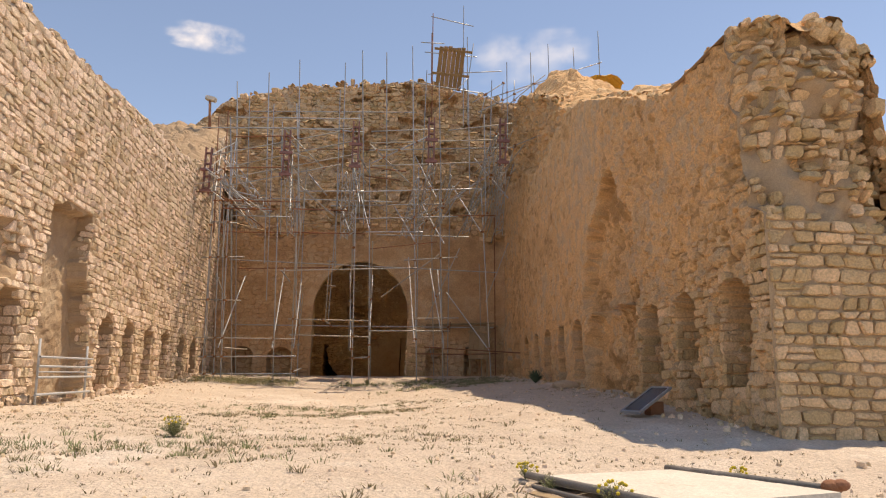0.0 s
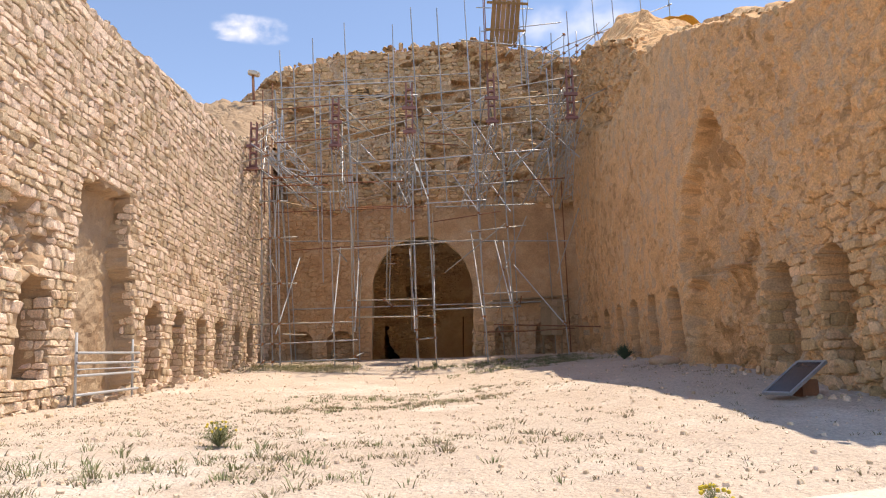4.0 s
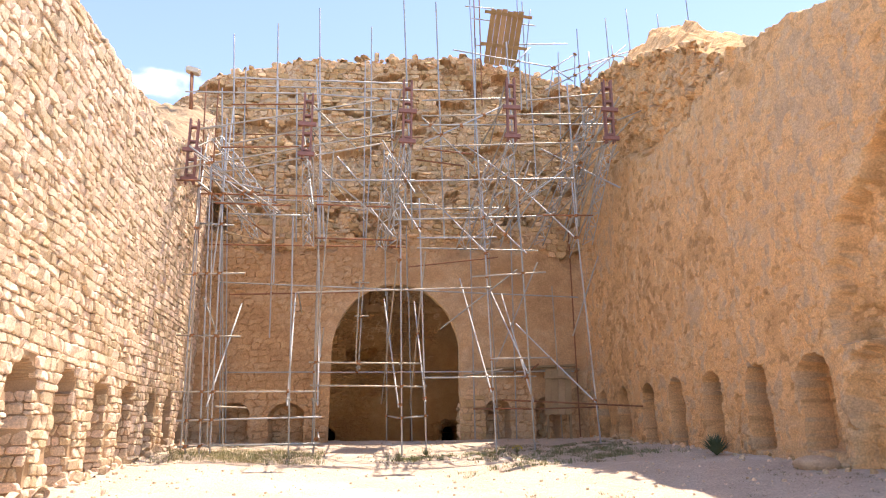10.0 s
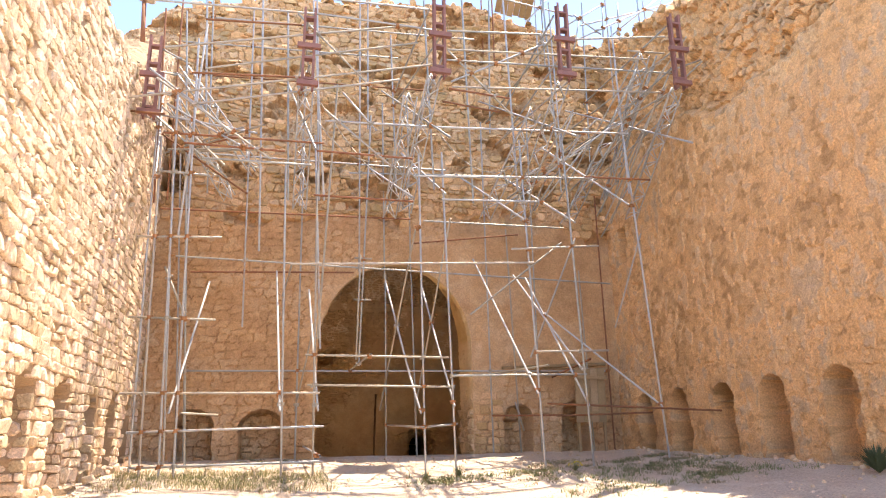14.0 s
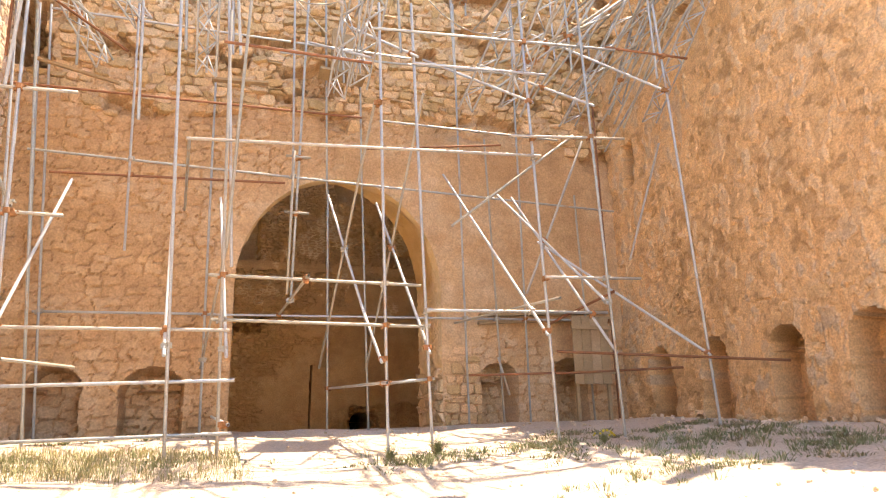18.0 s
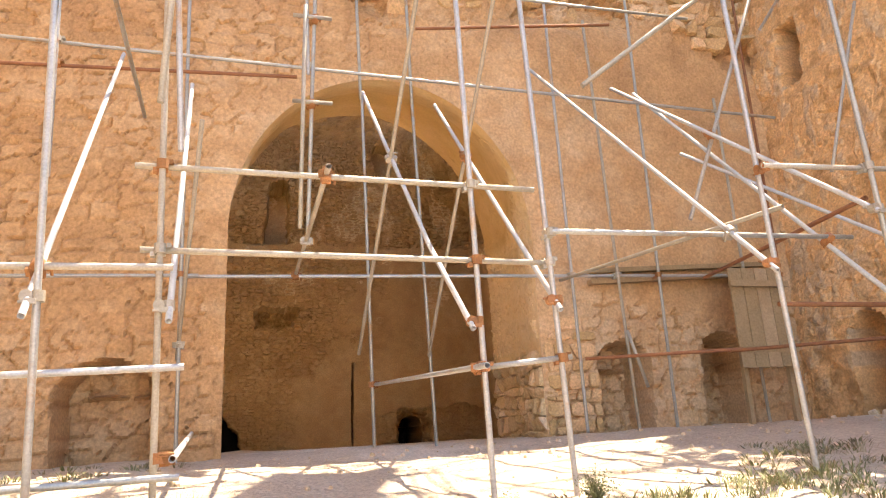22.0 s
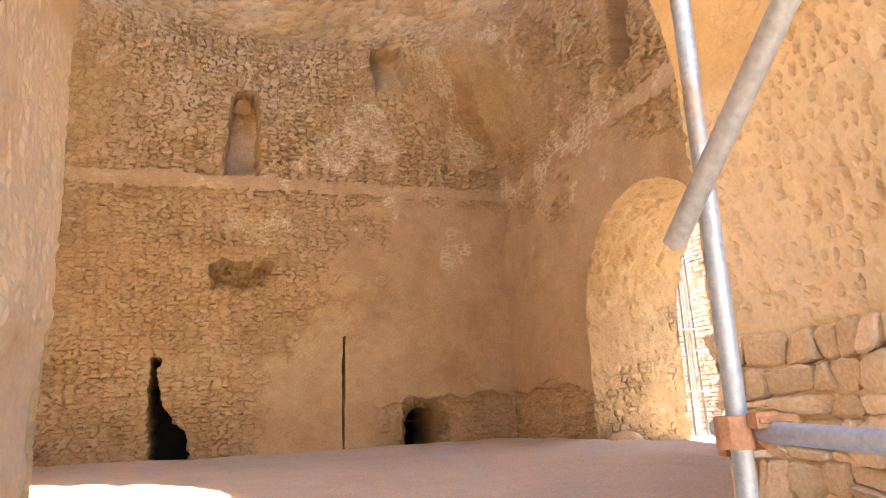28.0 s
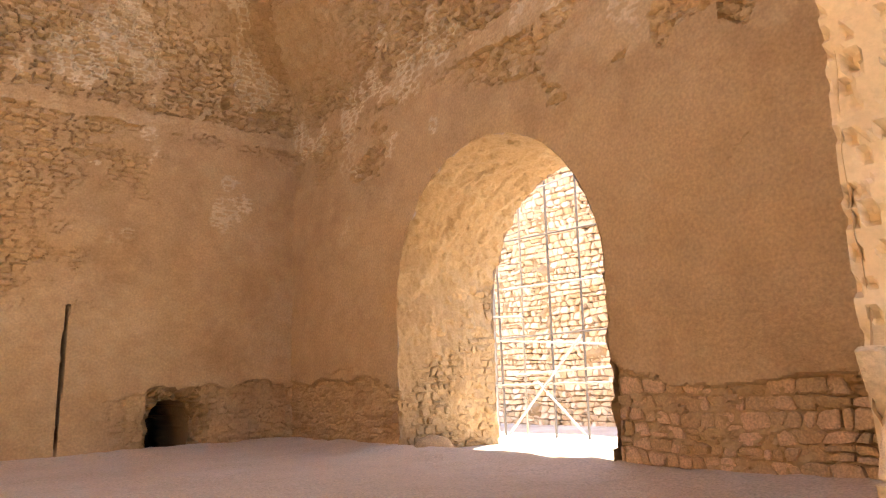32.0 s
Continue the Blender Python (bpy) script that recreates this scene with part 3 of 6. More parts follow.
# passage through the back wall
a, b = arch_line(*FRONT, n=600), arch_line(*INNER, n=600)
rows, mixes = [], []
for k in np.linspace(0, 1, 180):
    t = float(smooth(0, 0.75, k))
    line = a + (b - a) * t
    y = YB + (YI + 0.02 - YB) * k
    s = np.cumsum(np.r_[0, np.hypot(*np.diff(line, axis=0).T)])
    yy, zz = np.full(len(line), y), line[:, 1]
    j, w, ox, oy = cells_full(yy * 8.4 + 0.5 * fbm(yy * 2, zz * 2, 65), zz * 7.2, 66)
    right = line[:, 0] > 0
    zone = smooth(3.4, 3.6, zz + 0.3 * fbm(yy, zz, 67)) * smooth(6.0, 5.6, zz + 0.7 * fbm(yy, zz, 68)) * np.where(right, 1, 0.5)
    pit = zone * smooth(0.05, -0.03, np.hypot(ox * 1.15, oy) - 0.12 - 0.26 * w + 0.12 * fbm(yy * 9, zz * 9, 70, 2)) * (w > 0.02)
    rough = smooth(4.2, 3.2, zz + 0.5 * fbm(yy, zz, 69))
    n = 0.05 * fbm(s, yy * 1.2, 61) + 0.014 * fbm(s * 5, yy * 6, 62, 2) - 0.036 * pit * (0.5 + 0.9 * w) + rough * 0.04 * fbm(yy * 3, zz * 3, 63) - 0.05 * smooth(3.56, 3.4, zz + 0.35 * fbm(yy * 1.2, zz * 0.3, 74)) - 0.012 * smooth(0.025, 0.0, np.abs(fbm(yy * 0.9, zz * 0.9, 75, 5))) * smooth(3.6, 4.2, zz) + 0.02 * smooth(5.85, 5.9, zz + 0.1 * fbm(yy, zz, 76)) + 0.025 * zone * smooth(-0.05, 0.05, fbm(yy * 2.5, zz * 2.5, 64))
    n = n * float(smooth(0, 0.05, k))
    c = (line[0, 0] + line[-1, 0]) / 2
    inward = -np.sign(line[:, 0] - c)
    rows.append(np.stack([line[:, 0] + inward * n, yy, zz - np.where(zz > 6, n, 0)], -1))
    mixes.append(0.5 * rough + 0.35 * zone - 0.5 * pit + 0.8 * mottle(yy, zz, 231) - 0.8 * smooth(5.6, 5.85, zz + 0.1 * fbm(yy, zz, 76)))
passage = Soup().grid(np.array(rows), flip=True, mix=np.array(mixes)).make("arch_passage", M_VAULT, shade=False, label="deep ochre-plastered arched passage through the wall", category="archway", kind="structure")

# ---- domed room ----
CX, CY, HX, HY = (XE + XW) / 2, (YI + YR) / 2, (XE - XW) / 2, (YR - YI) / 2


def room_low(u, z, seed):
    """The foot of the wall where the plaster has fallen."""
    low = smooth(0.03, -0.03, z - 3.3 - 0.7 * fbm(u * 0.5, u * 0 + 2, seed + 8, 5))
    return low * smooth(2.9, 3.5, u + 0.5 * fbm(z * 1.5, z * 0, seed + 14)) if seed == 71 else low


def room_plain(u, z, seed):
    up = smooth(9.5, 10.6, z)
    if seed == 71:
        return smooth(-0.06, 0.16, 0.16 * (u - 1.6) + 0.5 * smooth(6.6, 4.2, z) + 0.55 * fbm(u * 0.45, z * 0.45, 72) + 0.3 * fbm(u * 2, z * 2.6, 80, 4)) * (1 - up) * (1 - room_low(u, z, seed))
    return smooth(0.03, 0.07, fbm(u * 0.35, z * 0.35, seed + 1) + 0.42 * smooth(9.8, 6.0, z) + 0.16 * fbm(u * 2, z * 2, seed + 9, 4)) * (1 - up) * (1 - room_low(u, z, seed))


def flakes(u, z, seed):
    """Where pale mortar still stands in a net on the upper masonry."""
    near = np.maximum(np.exp(-((u - 2.2) / 1.2) ** 2 - ((z - 12.2) / 1.3) ** 2), np.exp(-((u - 6.5) / 0.8) ** 2 - ((z - 12.6) / 1.6) ** 2)) if seed == 71 else np.exp(-((z - 10.6) / 0.8) ** 2) * 0.7
    spots = smooth(0.36, 0.5, 0.75 * near + fbm(u * 1.1, z * 1.0, seed + 6, 5)) * smooth(6.5, 8, z)
    j, w, stone = rubble(u, z, seed, 3.0, 7.2)
    return spots * smooth(0.34, 0.16, j + 0.35 * fbm(u * 6, z * 6, seed + 12, 2))


def room_ledge(u, z, seed):
    return smooth(10.18, 10.22, z + 0.16 * fbm(u * 1.5, u * 0, seed + 2)) * smooth(10.68, 10.6, z + 0.2 * fbm(u * 1.1, u * 0 + 5, seed + 2))


def room_relief(u, z, seed):
    j, w, stone = rubble(u, z, seed, 3.0, 7.2)
    up = smooth(9.5, 10.6, z)
    plain = room_plain(u, z, seed)
    d = -stone * (0.105 + 0.06 * up) * (1 - 0.95 * plain) * (1 - 0.55 * room_low(u, z, seed))
    rough = 0.09 * fbm(u * 0.8, z * 0.8, seed + 3) + (0.4 + 0.6 * (1 - plain)) * (0.05 * fbm(u * 2.5, z * 3.5, seed + 4) + 0.035 * fbm(u * 8, z * 9, seed + 5, 2))
    return d - 0.42 * room_ledge(u, z, seed) + rough - 0.05 * flakes(u, z, seed) + 0.13 * (1 - plain) + up * 0.14 * fbm(u * 1.7, z * 1.7, seed + 10)


def room_mix(u, z, seed):
    plain = room_plain(u, z, seed)
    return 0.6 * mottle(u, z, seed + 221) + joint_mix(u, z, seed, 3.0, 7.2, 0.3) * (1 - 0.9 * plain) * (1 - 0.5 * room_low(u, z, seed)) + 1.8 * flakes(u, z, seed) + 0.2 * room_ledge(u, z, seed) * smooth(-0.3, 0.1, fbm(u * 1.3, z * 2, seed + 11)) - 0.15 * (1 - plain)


def mouth_sd(u, z):
    w = 0.12 * fbm(u * 2.5, z * 2.5, 75)
    crack = np.maximum(np.maximum(-3.98 - u, u - (-3.78 + 0.95 * smooth(3.9, 1.9, z))), z - 4.75) + 0.9 * w + 0.14 * fbm(u * 5, z * 5, 79, 3)
    mouth = arch_sd(u, z, 3.98, 4.98, 1.0, 2.9, 0.4) + 0.6 * w
    return crack, mouth


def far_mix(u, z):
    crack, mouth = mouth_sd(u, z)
    # cracks are coloured dark in place of their shade; the mouth is sooty too
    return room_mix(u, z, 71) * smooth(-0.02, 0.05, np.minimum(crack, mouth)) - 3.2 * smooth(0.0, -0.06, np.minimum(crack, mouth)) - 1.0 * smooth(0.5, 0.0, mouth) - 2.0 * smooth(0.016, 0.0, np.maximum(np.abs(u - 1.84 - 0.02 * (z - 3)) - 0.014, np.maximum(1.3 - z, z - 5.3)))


def far_depth(u, z):
    d = room_relief(u, z, 71)
    w = 0.2 * fbm(u * 2.5, z * 2.5, 75)
    win = arch_sd(u, z, -1.95, -0.95, 10.75, 13.75, 0.35) + 0.7 * w
    d = np.maximum(d, 1.1 * smooth(0.03, -0.04, win))
    rec = np.maximum(np.abs(u + 1.5) - 0.92 - 0.25 * (z - 7.3), np.abs(z - 7.35) - 0.42) + w
    d = np.maximum(d, (0.9 + 0.5 * fbm(u * 3, z * 3, 77)) * smooth(0.03, -0.04, rec))
    crack, mouth = mouth_sd(u, z)
    d = np.maximum(d, 3.0 * smooth(0.03, -0.04, crack))
    fire = arch_sd(u, z, 3.8, 5.45, 1.0, 3.3, 0.4) + 1.3 * w
    d = np.maximum(d, 0.35 * smooth(0.04, -0.05, fire) * (1 + fbm(u * 4, z * 6, 78)) + 3.0 * smooth(0.03, -0.04, mouth))
    d = np.maximum(d, 0.7 * smooth(0.02, -0.02, np.maximum(np.abs(u - 1.84 - 0.02 * (z - 3)) - 0.014, np.maximum(1.3 - z, z - 5.3)) + 0.2 * w))
    d = np.maximum(d, 0.5 * smooth(0.05, -0.03, np.maximum(np.abs(u - 5.65), np.abs(z - 11.35)) - 0.11))
    d = np.maximum(d, 0.8 * smooth(0.08, -0.08, np.maximum(np.abs(u - 4.5) - 0.75, np.abs(z - 14.7) - 0.6) + w))
    return d


def east_plain(u, z):
    e = fbm(u * 0.7, z * 0.7, 86, 5)
    return smooth(3.52, 3.6, z + 0.9 * e) * smooth(9.0, 8.92, z + 2.0 * e - 0.08 * (u - 46))


def side_depth(u, z):
    d = room_relief(u, z, 81)
    plain = east_plain(u, z)
    d = d * (1 - plain) + plain * (-0.05 + 0.05 * fbm(u * 0.9, z * 0.9, 87) + 0.025 * fbm(u * 4, z * 1.2, 88, 3) + 0.03 * smooth(0.22, 0.27, fbm(u * 1.6, z * 0.5, 89, 4)))
    w = 0.09 * fbm(u * 2.5, z * 2.5, 85)
    for c in (46.9,):
        d = np.maximum(d, 1.0 * smooth(0.06, -0.06, arch_sd(u, z, c - 0.45, c + 0.35, 11.6, 14.6, 0.35) + w))
    return d


def room_place(side):
    def place(u, z, depth):
        wgt = smooth(11.2, 15.6, z)
        if side in "ns":
            f, sgn = (u - CX) / HX, 1 if side == "n" else -1
            sq = (u, np.full_like(u, CY + sgn * HY))
            ci = (CX + HX * np.sin(f * math.pi / 4), CY + sgn * HY * np.cos(f * math.pi / 4))
        else:
            f, sgn = (u - CY) / HY, 1 if side == "e" else -1
            sq = (np.full_like(u, CX + sgn * HX), u)
            ci = (CX + sgn * HX * np.cos(f * math.pi / 4), CY + HY * np.sin(f * math.pi / 4))
        x, y = sq[0] + (ci[0] - sq[0]) * wgt, sq[1] + (ci[1] - sq[1]) * wgt
        if side in "ns":
            y = y + sgn * depth
        else:
            x = x + sgn * depth
        return np.stack([x, y, z], -1)
    return place


flat = lambda u, k: 0.9 + 14.9 * k
none_sd = lambda u, z: np.full_like(u, 9.0)
for name, side, us, sd, dep, mat, label, flip in (
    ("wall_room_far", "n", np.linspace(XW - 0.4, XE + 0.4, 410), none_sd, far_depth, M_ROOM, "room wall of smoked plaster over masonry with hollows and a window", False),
    ("wall_room_east", "e", np.linspace(YI - 0.4, YR + 0.4, 410), lambda u, z: arch_sd(u, z, *SIDE), side_depth, M_ROOM, "room wall with an arched doorway to a sunny court", True),
    ("wall_room_west", "w", np.linspace(YI - 0.4, YR + 0.4, 62), none_sd, lambda u, z: room_relief(u, z, 91), M_ROOM, "plain room wall of smoked plaster", False),
    ("wall_room_near", "s", np.linspace(XW - 0.4, XE + 0.4, 190), lambda u, z: arch_sd(u, z, *INNER), lambda u, z: room_relief(u, z, 95), M_ROOM, "room wall round the arched passage", True),
):
    soup = Soup()
    place = room_place(side)
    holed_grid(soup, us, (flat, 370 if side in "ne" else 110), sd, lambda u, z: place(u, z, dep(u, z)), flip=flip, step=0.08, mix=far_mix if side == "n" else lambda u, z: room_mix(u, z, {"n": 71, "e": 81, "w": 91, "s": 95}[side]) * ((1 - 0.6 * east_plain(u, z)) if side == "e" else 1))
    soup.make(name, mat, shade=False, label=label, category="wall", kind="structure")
ang, k = np.meshgrid(np.linspace(0, 2 * math.pi, 400), np.linspace(0, 1, 70))
lift = k * math.radians(58)
rr = np.cos(lift)
j, w, stone = rubble(ang * 8.6, lift * 7.0 + 15, 97, 2.4, 5.0)
relief = 1 - 0.012 * stone + 0.02 * fbm(ang * 6, k * 6, 99)
Soup().grid(np.stack([CX + (HX + 0.5) * rr * np.cos(ang) * relief, CY + (HY + 0.5) * rr * np.sin(ang) * relief, 15.45 + 4.9 * np.sin(lift)], -1), flip=True, mix=mottle(ang * 8, lift * 7, 241) + np.where(j < 0.07, -0.4, 0.3 * w) - 0.15).make("ceiling_dome", M_ROOM, shade=False, label="masonry dome with a round opening at its crown", category="ceiling", kind="structure")

# trodden floor of the passage and the room
M_FLOOR = material("trodden_earth", (0.70, 0.56, 0.40), (0.62, 0.485, 0.33), 0.8, speck=0.25, bump=0.8, grain=24, stain=(0.68, 0.55, 0.41), stain_scale=0.5, dist=0.03)
fx, fy = np.meshgrid(np.arange(XW - 0.3, XE + 0.2, 0.12), np.arange(34.2, YR + 0.4, 0.12))
lift = -0.05 + 0.12 * smooth(34.6, 36.4, fy) + 0.05 * fbm(fx * 1.3, fy * 1.3, 145) * smooth(36, 38, fy) + 0.14 * smooth(1.4, 0.0, np.minimum(np.minimum(XE - fx, fx - XW), YR - fy) + 0.5 * fbm(fx, fy, 146)) * smooth(36.5, 39, fy)
Soup().grid(np.stack([fx, fy, ground(fx, fy) + lift], -1)).make("floor_room", M_FLOOR, label="trodden ochre earth floor with dust banked along the walls", category="floor", kind="structure")

# side doorway to the court and what lies beyond it
line = arch_line(*SIDE, n=420)
rows = []
for k in np.linspace(0, 1, 90):
    s = np.cumsum(np.r_[0, np.hypot(*np.diff(line, axis=0).T)])
    n = 0.09 * fbm(s * 1.5, s * 0 + k * 5, 101) + 0.09 * fbm(s * 4, s * 0 + k * 14, 102) + 0.05 * fbm(s * 9, s * 0 + k * 30, 103, 2)
    rows.append(np.stack([np.full(len(line), XE - 0.02 + 3.0 * k), line[:, 0] + n, line[:, 1] + n], -1))
Soup().grid(np.array(rows)).make("side_passage", M_SIDE, label="arched doorway with rough stone jambs", category="archway", kind="structure")
u, z = np.meshgrid(np.arange(34.0, 75.0, 0.12), np.arange(0.5, 12.0, 0.12))
j, w = cells(u * 2.2, z * 2.6, 111)
Soup().grid(np.stack([17.6 - 0.16 * smooth(0, 0.25, j) * (0.4 + w) + 0.3 * fbm(u, z, 112), u, z], -1), flip=True).make("wall_court", M_RUBBLE, label="sunlit rubble wall across the court", category="wall", kind="structure")
for nm in ("wall_outer_east",):
    s2 = Soup()
    holed_grid(s2, np.arange(34.0, 60.0, 0.3), (lambda u, k: 0.5 + 17 * k, 60), lambda u, z: arch_sd(u, z, *SIDE), lambda u, z: np.stack([np.full_like(u, 10.8), u, z], -1), step=0.25)
    s2.make(nm, M_RUBBLE, label="outer rubble face of the domed room", category="wall", kind="structure")

# ---- stones ----
def stone_meshes(n, mat, seed):
    rng, out = random.Random(seed), []
    for i in range(n):
        ring, soft = [], rng.choice((0.0, 0.0, 0.05, 0.1))
        skew = rng.uniform(-0.16, 0.16), rng.uniform(-0.12, 0.12)
        for cx, cy in ((0.495, -0.28), (0.495, 0.28), (0.33, 0.495), (-0.33, 0.495), (-0.495, 0.28), (-0.495, -0.28), (-0.33, -0.495), (0.33, -0.495)):
            x, y = cx * rng.uniform(0.88 - soft, 1.06), cy * rng.uniform(0.85 - soft, 1.07)
            ring.append((x + skew[0] * y, y + skew[1] * x))
        tilt = (rng.uniform(-0.3, 0.3), rng.uniform(-0.3, 0.3))
        v = [(x, y, -0.7) for x, y in ring] + [(x, y, 0.45 + tilt[0] * x + tilt[1] * y) for x, y in ring]
        v += [(x * 0.87, y * 0.84, 0.95 + tilt[0] * x + tilt[1] * y) for x, y in ring]
        f = [(q + b, (q + 1) % 8 + b, (q + 1) % 8 + b + 8, q + b + 8) for b in (0, 8) for q in range(8)] + [tuple(range(16, 24))]
        out.append((np.array(v), f))
    data = []
    for v, f in out:
        me = bpy.data.meshes.new("stone")
        me.from_pydata([tuple(p) for p in v], [], f)
        me.materials.append(mat)
        data.append(me)
    return out, data


SHAPES, STONES = stone_meshes(28, M_STONE, 5)
MUDDY = stone_meshes(28, M_MUDSTONE, 5)[1]


# ---- masonry fitted stone to stone ----
def masonry(u0, u1, z0, z1, course, length, seed, wave=0.06, split=0.12):
    """Rubble brought to wavy courses with leaning joints: corners of each stone, (N, 4, 2)."""
    rng, lines, quads = random.Random(seed), [z0], []
    while lines[-1] < z1:
        lines.append(lines[-1] + course * rng.uniform(0.78, 1.22))
    for k in range(len(lines) - 1):
        h, joints, u = lines[k + 1] - lines[k], [], u0 - rng.uniform(0, length)
        while u < u1 + length:
            lean = rng.gauss(0, 0.16) * h
            joints.append((u - lean, u + lean))
            u += length * rng.uniform(0.5, 1.55) * (0.6 + 0.4 * h / course)
        for (ab, at), (bb, bt) in zip(joints, joints[1:]):
            c = [min(max(q, u0), u1) for q in (ab, bb, bt, at)]
            if min(c[1] - c[0], c[2] - c[3]) < 0.07:
                continue
            if rng.random() < split and h > 0.9 * course:
                f = rng.uniform(0.4, 0.6)
                quads.append([(c[0], k, 0), (c[1], k, 0), (c[1] + (c[2] - c[1]) * f, k, f), (c[0] + (c[3] - c[0]) * f, k, f)])
                quads.append([(c[0] + (c[3] - c[0]) * f, k, f), (c[1] + (c[2] - c[1]) * f, k, f), (c[2], k, 1), (c[3], k, 1)])
            else:
                quads.append([(c[0], k, 0), (c[1], k, 0), (c[2], k, 1), (c[3], k, 1)])
    q = np.array(quads)
    ln, u, k = np.array(lines), q[..., 0], q[..., 1].astype(int)

    def level(k):
        return ln[k] + wave * fbm(u * 1.1, k * 3.7, seed, 3) + 1.8 * wave * fbm(u * 0.3, ln[k] * 0.35, seed + 5, 2)
    z = level(k) * (1 - q[..., 2]) + level(k + 1) * q[..., 2]
    return np.stack([u, z], -1)


def set_stones(parent, quads, place, keep, single, proud, seed, mat, depth=None, gap=0.011, tilt=0.22, vary=0.45, name="stone", limit=300, worn=(0.08, 0.25)):
    """Rounded uneven stones in the cells; place(u, z, h) gives points h out of the face; single() picks those that are objects."""
    rng = np.random.default_rng(seed)
    mid, lo, hi = quads.mean(1), quads.min(1), quads.max(1)
    w, h = (hi - lo).T
    ok = keep(mid[:, 0], mid[:, 1], w, h)
    quads, mid, w, h = quads[ok], mid[ok], w[ok], h[ok]
    n = len(quads)
    if not n:
        return
    pts = []
    for i in range(4):
        c, p, q = quads[:, i], quads[:, i - 1], quads[:, (i + 1) % 4]
        a, b = rng.uniform(*worn, (n, 1)), rng.uniform(*worn, (n, 1))
        pts += [c + (p - c) * a, c + (q - c) * b]
        if i in (0, 2):
            pts.append((c + q) / 2)
    ring = np.stack(pts, 1)
    off = ring - mid[:, None]
    size = np.stack([w, h], -1)[:, None]
    off = off * np.clip(1 - 2 * gap / size, 0.3, 1) + rng.normal(0, 0.022, off.shape) * np.minimum(w, h)[:, None, None]
    tall = proud * rng.uniform(1 - vary, 1 + vary, (n, 1))
    tx, tz = (tilt * proud * rng.normal(0, 1, (n, 1)) for _ in range(2))
    lean = 2 * (tx * off[..., 0] / w[:, None] + tz * off[..., 1] / h[:, None])
    base = -depth(mid[:, 0], mid[:, 1])[:, None] if depth else np.zeros((n, 1))
    jit = lambda k: rng.normal(0, 0.10 * proud, (n, k))
    rings = [(1.0, base - 0.1 + 0 * lean), (1.0, base + 0.55 * tall + lean + jit(10)), (0.83, base + 0.95 * tall + lean + jit(10)), (0.0, base + tall + jit(1) + 0 * lean)]
    verts = np.concatenate([place(mid[:, None, 0] + f * off[..., 0], mid[:, None, 1] + f * off[..., 1], d)[:, : 10 if f else 1] for f, d in rings], 1)
    side = [(r * 10 + i, r * 10 + (i + 1) % 10, r * 10 + 10 + (i + 1) % 10, r * 10 + 10 + i) for r in (0, 1) for i in range(10)]
    cap = [(20 + i, 20 + (i + 1) % 10, 30) for i in range(10)]
    pick = single(mid[:, 0], mid[:, 1]) & (np.cumsum(single(mid[:, 0], mid[:, 1])) <= limit)
    for i in np.nonzero(pick)[0]:
        at = verts[i].mean(0)
        ob = mesh_object(name, verts[i] - at, side + cap, mat, parent)
        ob.location = at
    rest = verts[~pick]
    if len(rest):
        step = 31 * np.arange(len(rest))[:, None, None]
        soup = Soup()
        soup.piece(rest.reshape(-1, 3), (np.array(side)[None] + step).reshape(-1, 4))
        soup.f.append((np.array(cap)[None] + step).reshape(-1, 3))
        tagged(soup.make(name + "work", mat, parent, shade=False), kind="stuff")


def all_of(u, z):
    return np.ones(np.shape(u), bool)


def none_of(u, z):
    return np.zeros(np.shape(u), bool)


def left_keep(u, z, w, h):
    d = np.max([left_depth(u + a * w, z + b * h) for a, b in ((0, 0), (-0.36, 0.2), (0.36, 0.2), (0, -0.3))], 0)
    return (z + h / 2 < left_top(u) + 0.1) & (z > ground(XL + u * 0, u) - 0.3) & (d < 0.22)


set_stones(wall_left, masonry(YF - 0.24, YB, 0.5, 14, 0.19, 0.225, 1, wave=0.055), lambda u, z, h: np.stack([XL + h, u, z], -1), left_keep, lambda u, z: (u < 16.6) & (z > 1.2) & (z < 2.9), 0.052, 2, M_STONE, depth=left_depth, gap=0.009)

# ---- ends of the side walls ----
def end_face(name, x0, x1, base, top, relief, mat, label):
    us = np.arange(x0, x1 + 0.03, 0.05)
    soup = Soup()
    face = wall_sheet(us, top, base, 190, relief, lambda u, z, d: np.stack([u, YF - 0.02 + d, z], -1))
    soup.grid(face)
    cap = np.repeat(face[-1][None], 8, 0)
    cap[..., 1] += np.linspace(0, 2.5, 8)[:, None]
    soup.grid(cap)
    return soup.make(name, mat, label=label, category="wall", kind="structure")


left_end_top = interp([(-12.75, 7.4), (-12.68, 8.8), (-12.2, 9.6), (-11.2, 9.95), (-9.6, 9.7), (-8.6, 9.15), (-7.6, 8.55)])
right_end_top = interp([(6.1, 7.9), (6.3, 8.0), (6.6, 7.9), (7.0, 7.75), (7.55, 7.8), (7.9, 7.45), (8.2, 7.2), (8.36, 5.4), (8.5, 4.6), (10.7, 4.4)])
left_face = interp([(-12.7, 5.5), (-10.88, 5.5), (-10.82, 6.45), (-9.4, 6.6), (-9.36, 7.2), (-8.5, 7.35), (-7.6, 7.9)])
right_face = interp([(6.1, 4.5), (6.7, 4.55), (6.95, 4.3), (8.2, 4.2), (10.8, 4.2)])


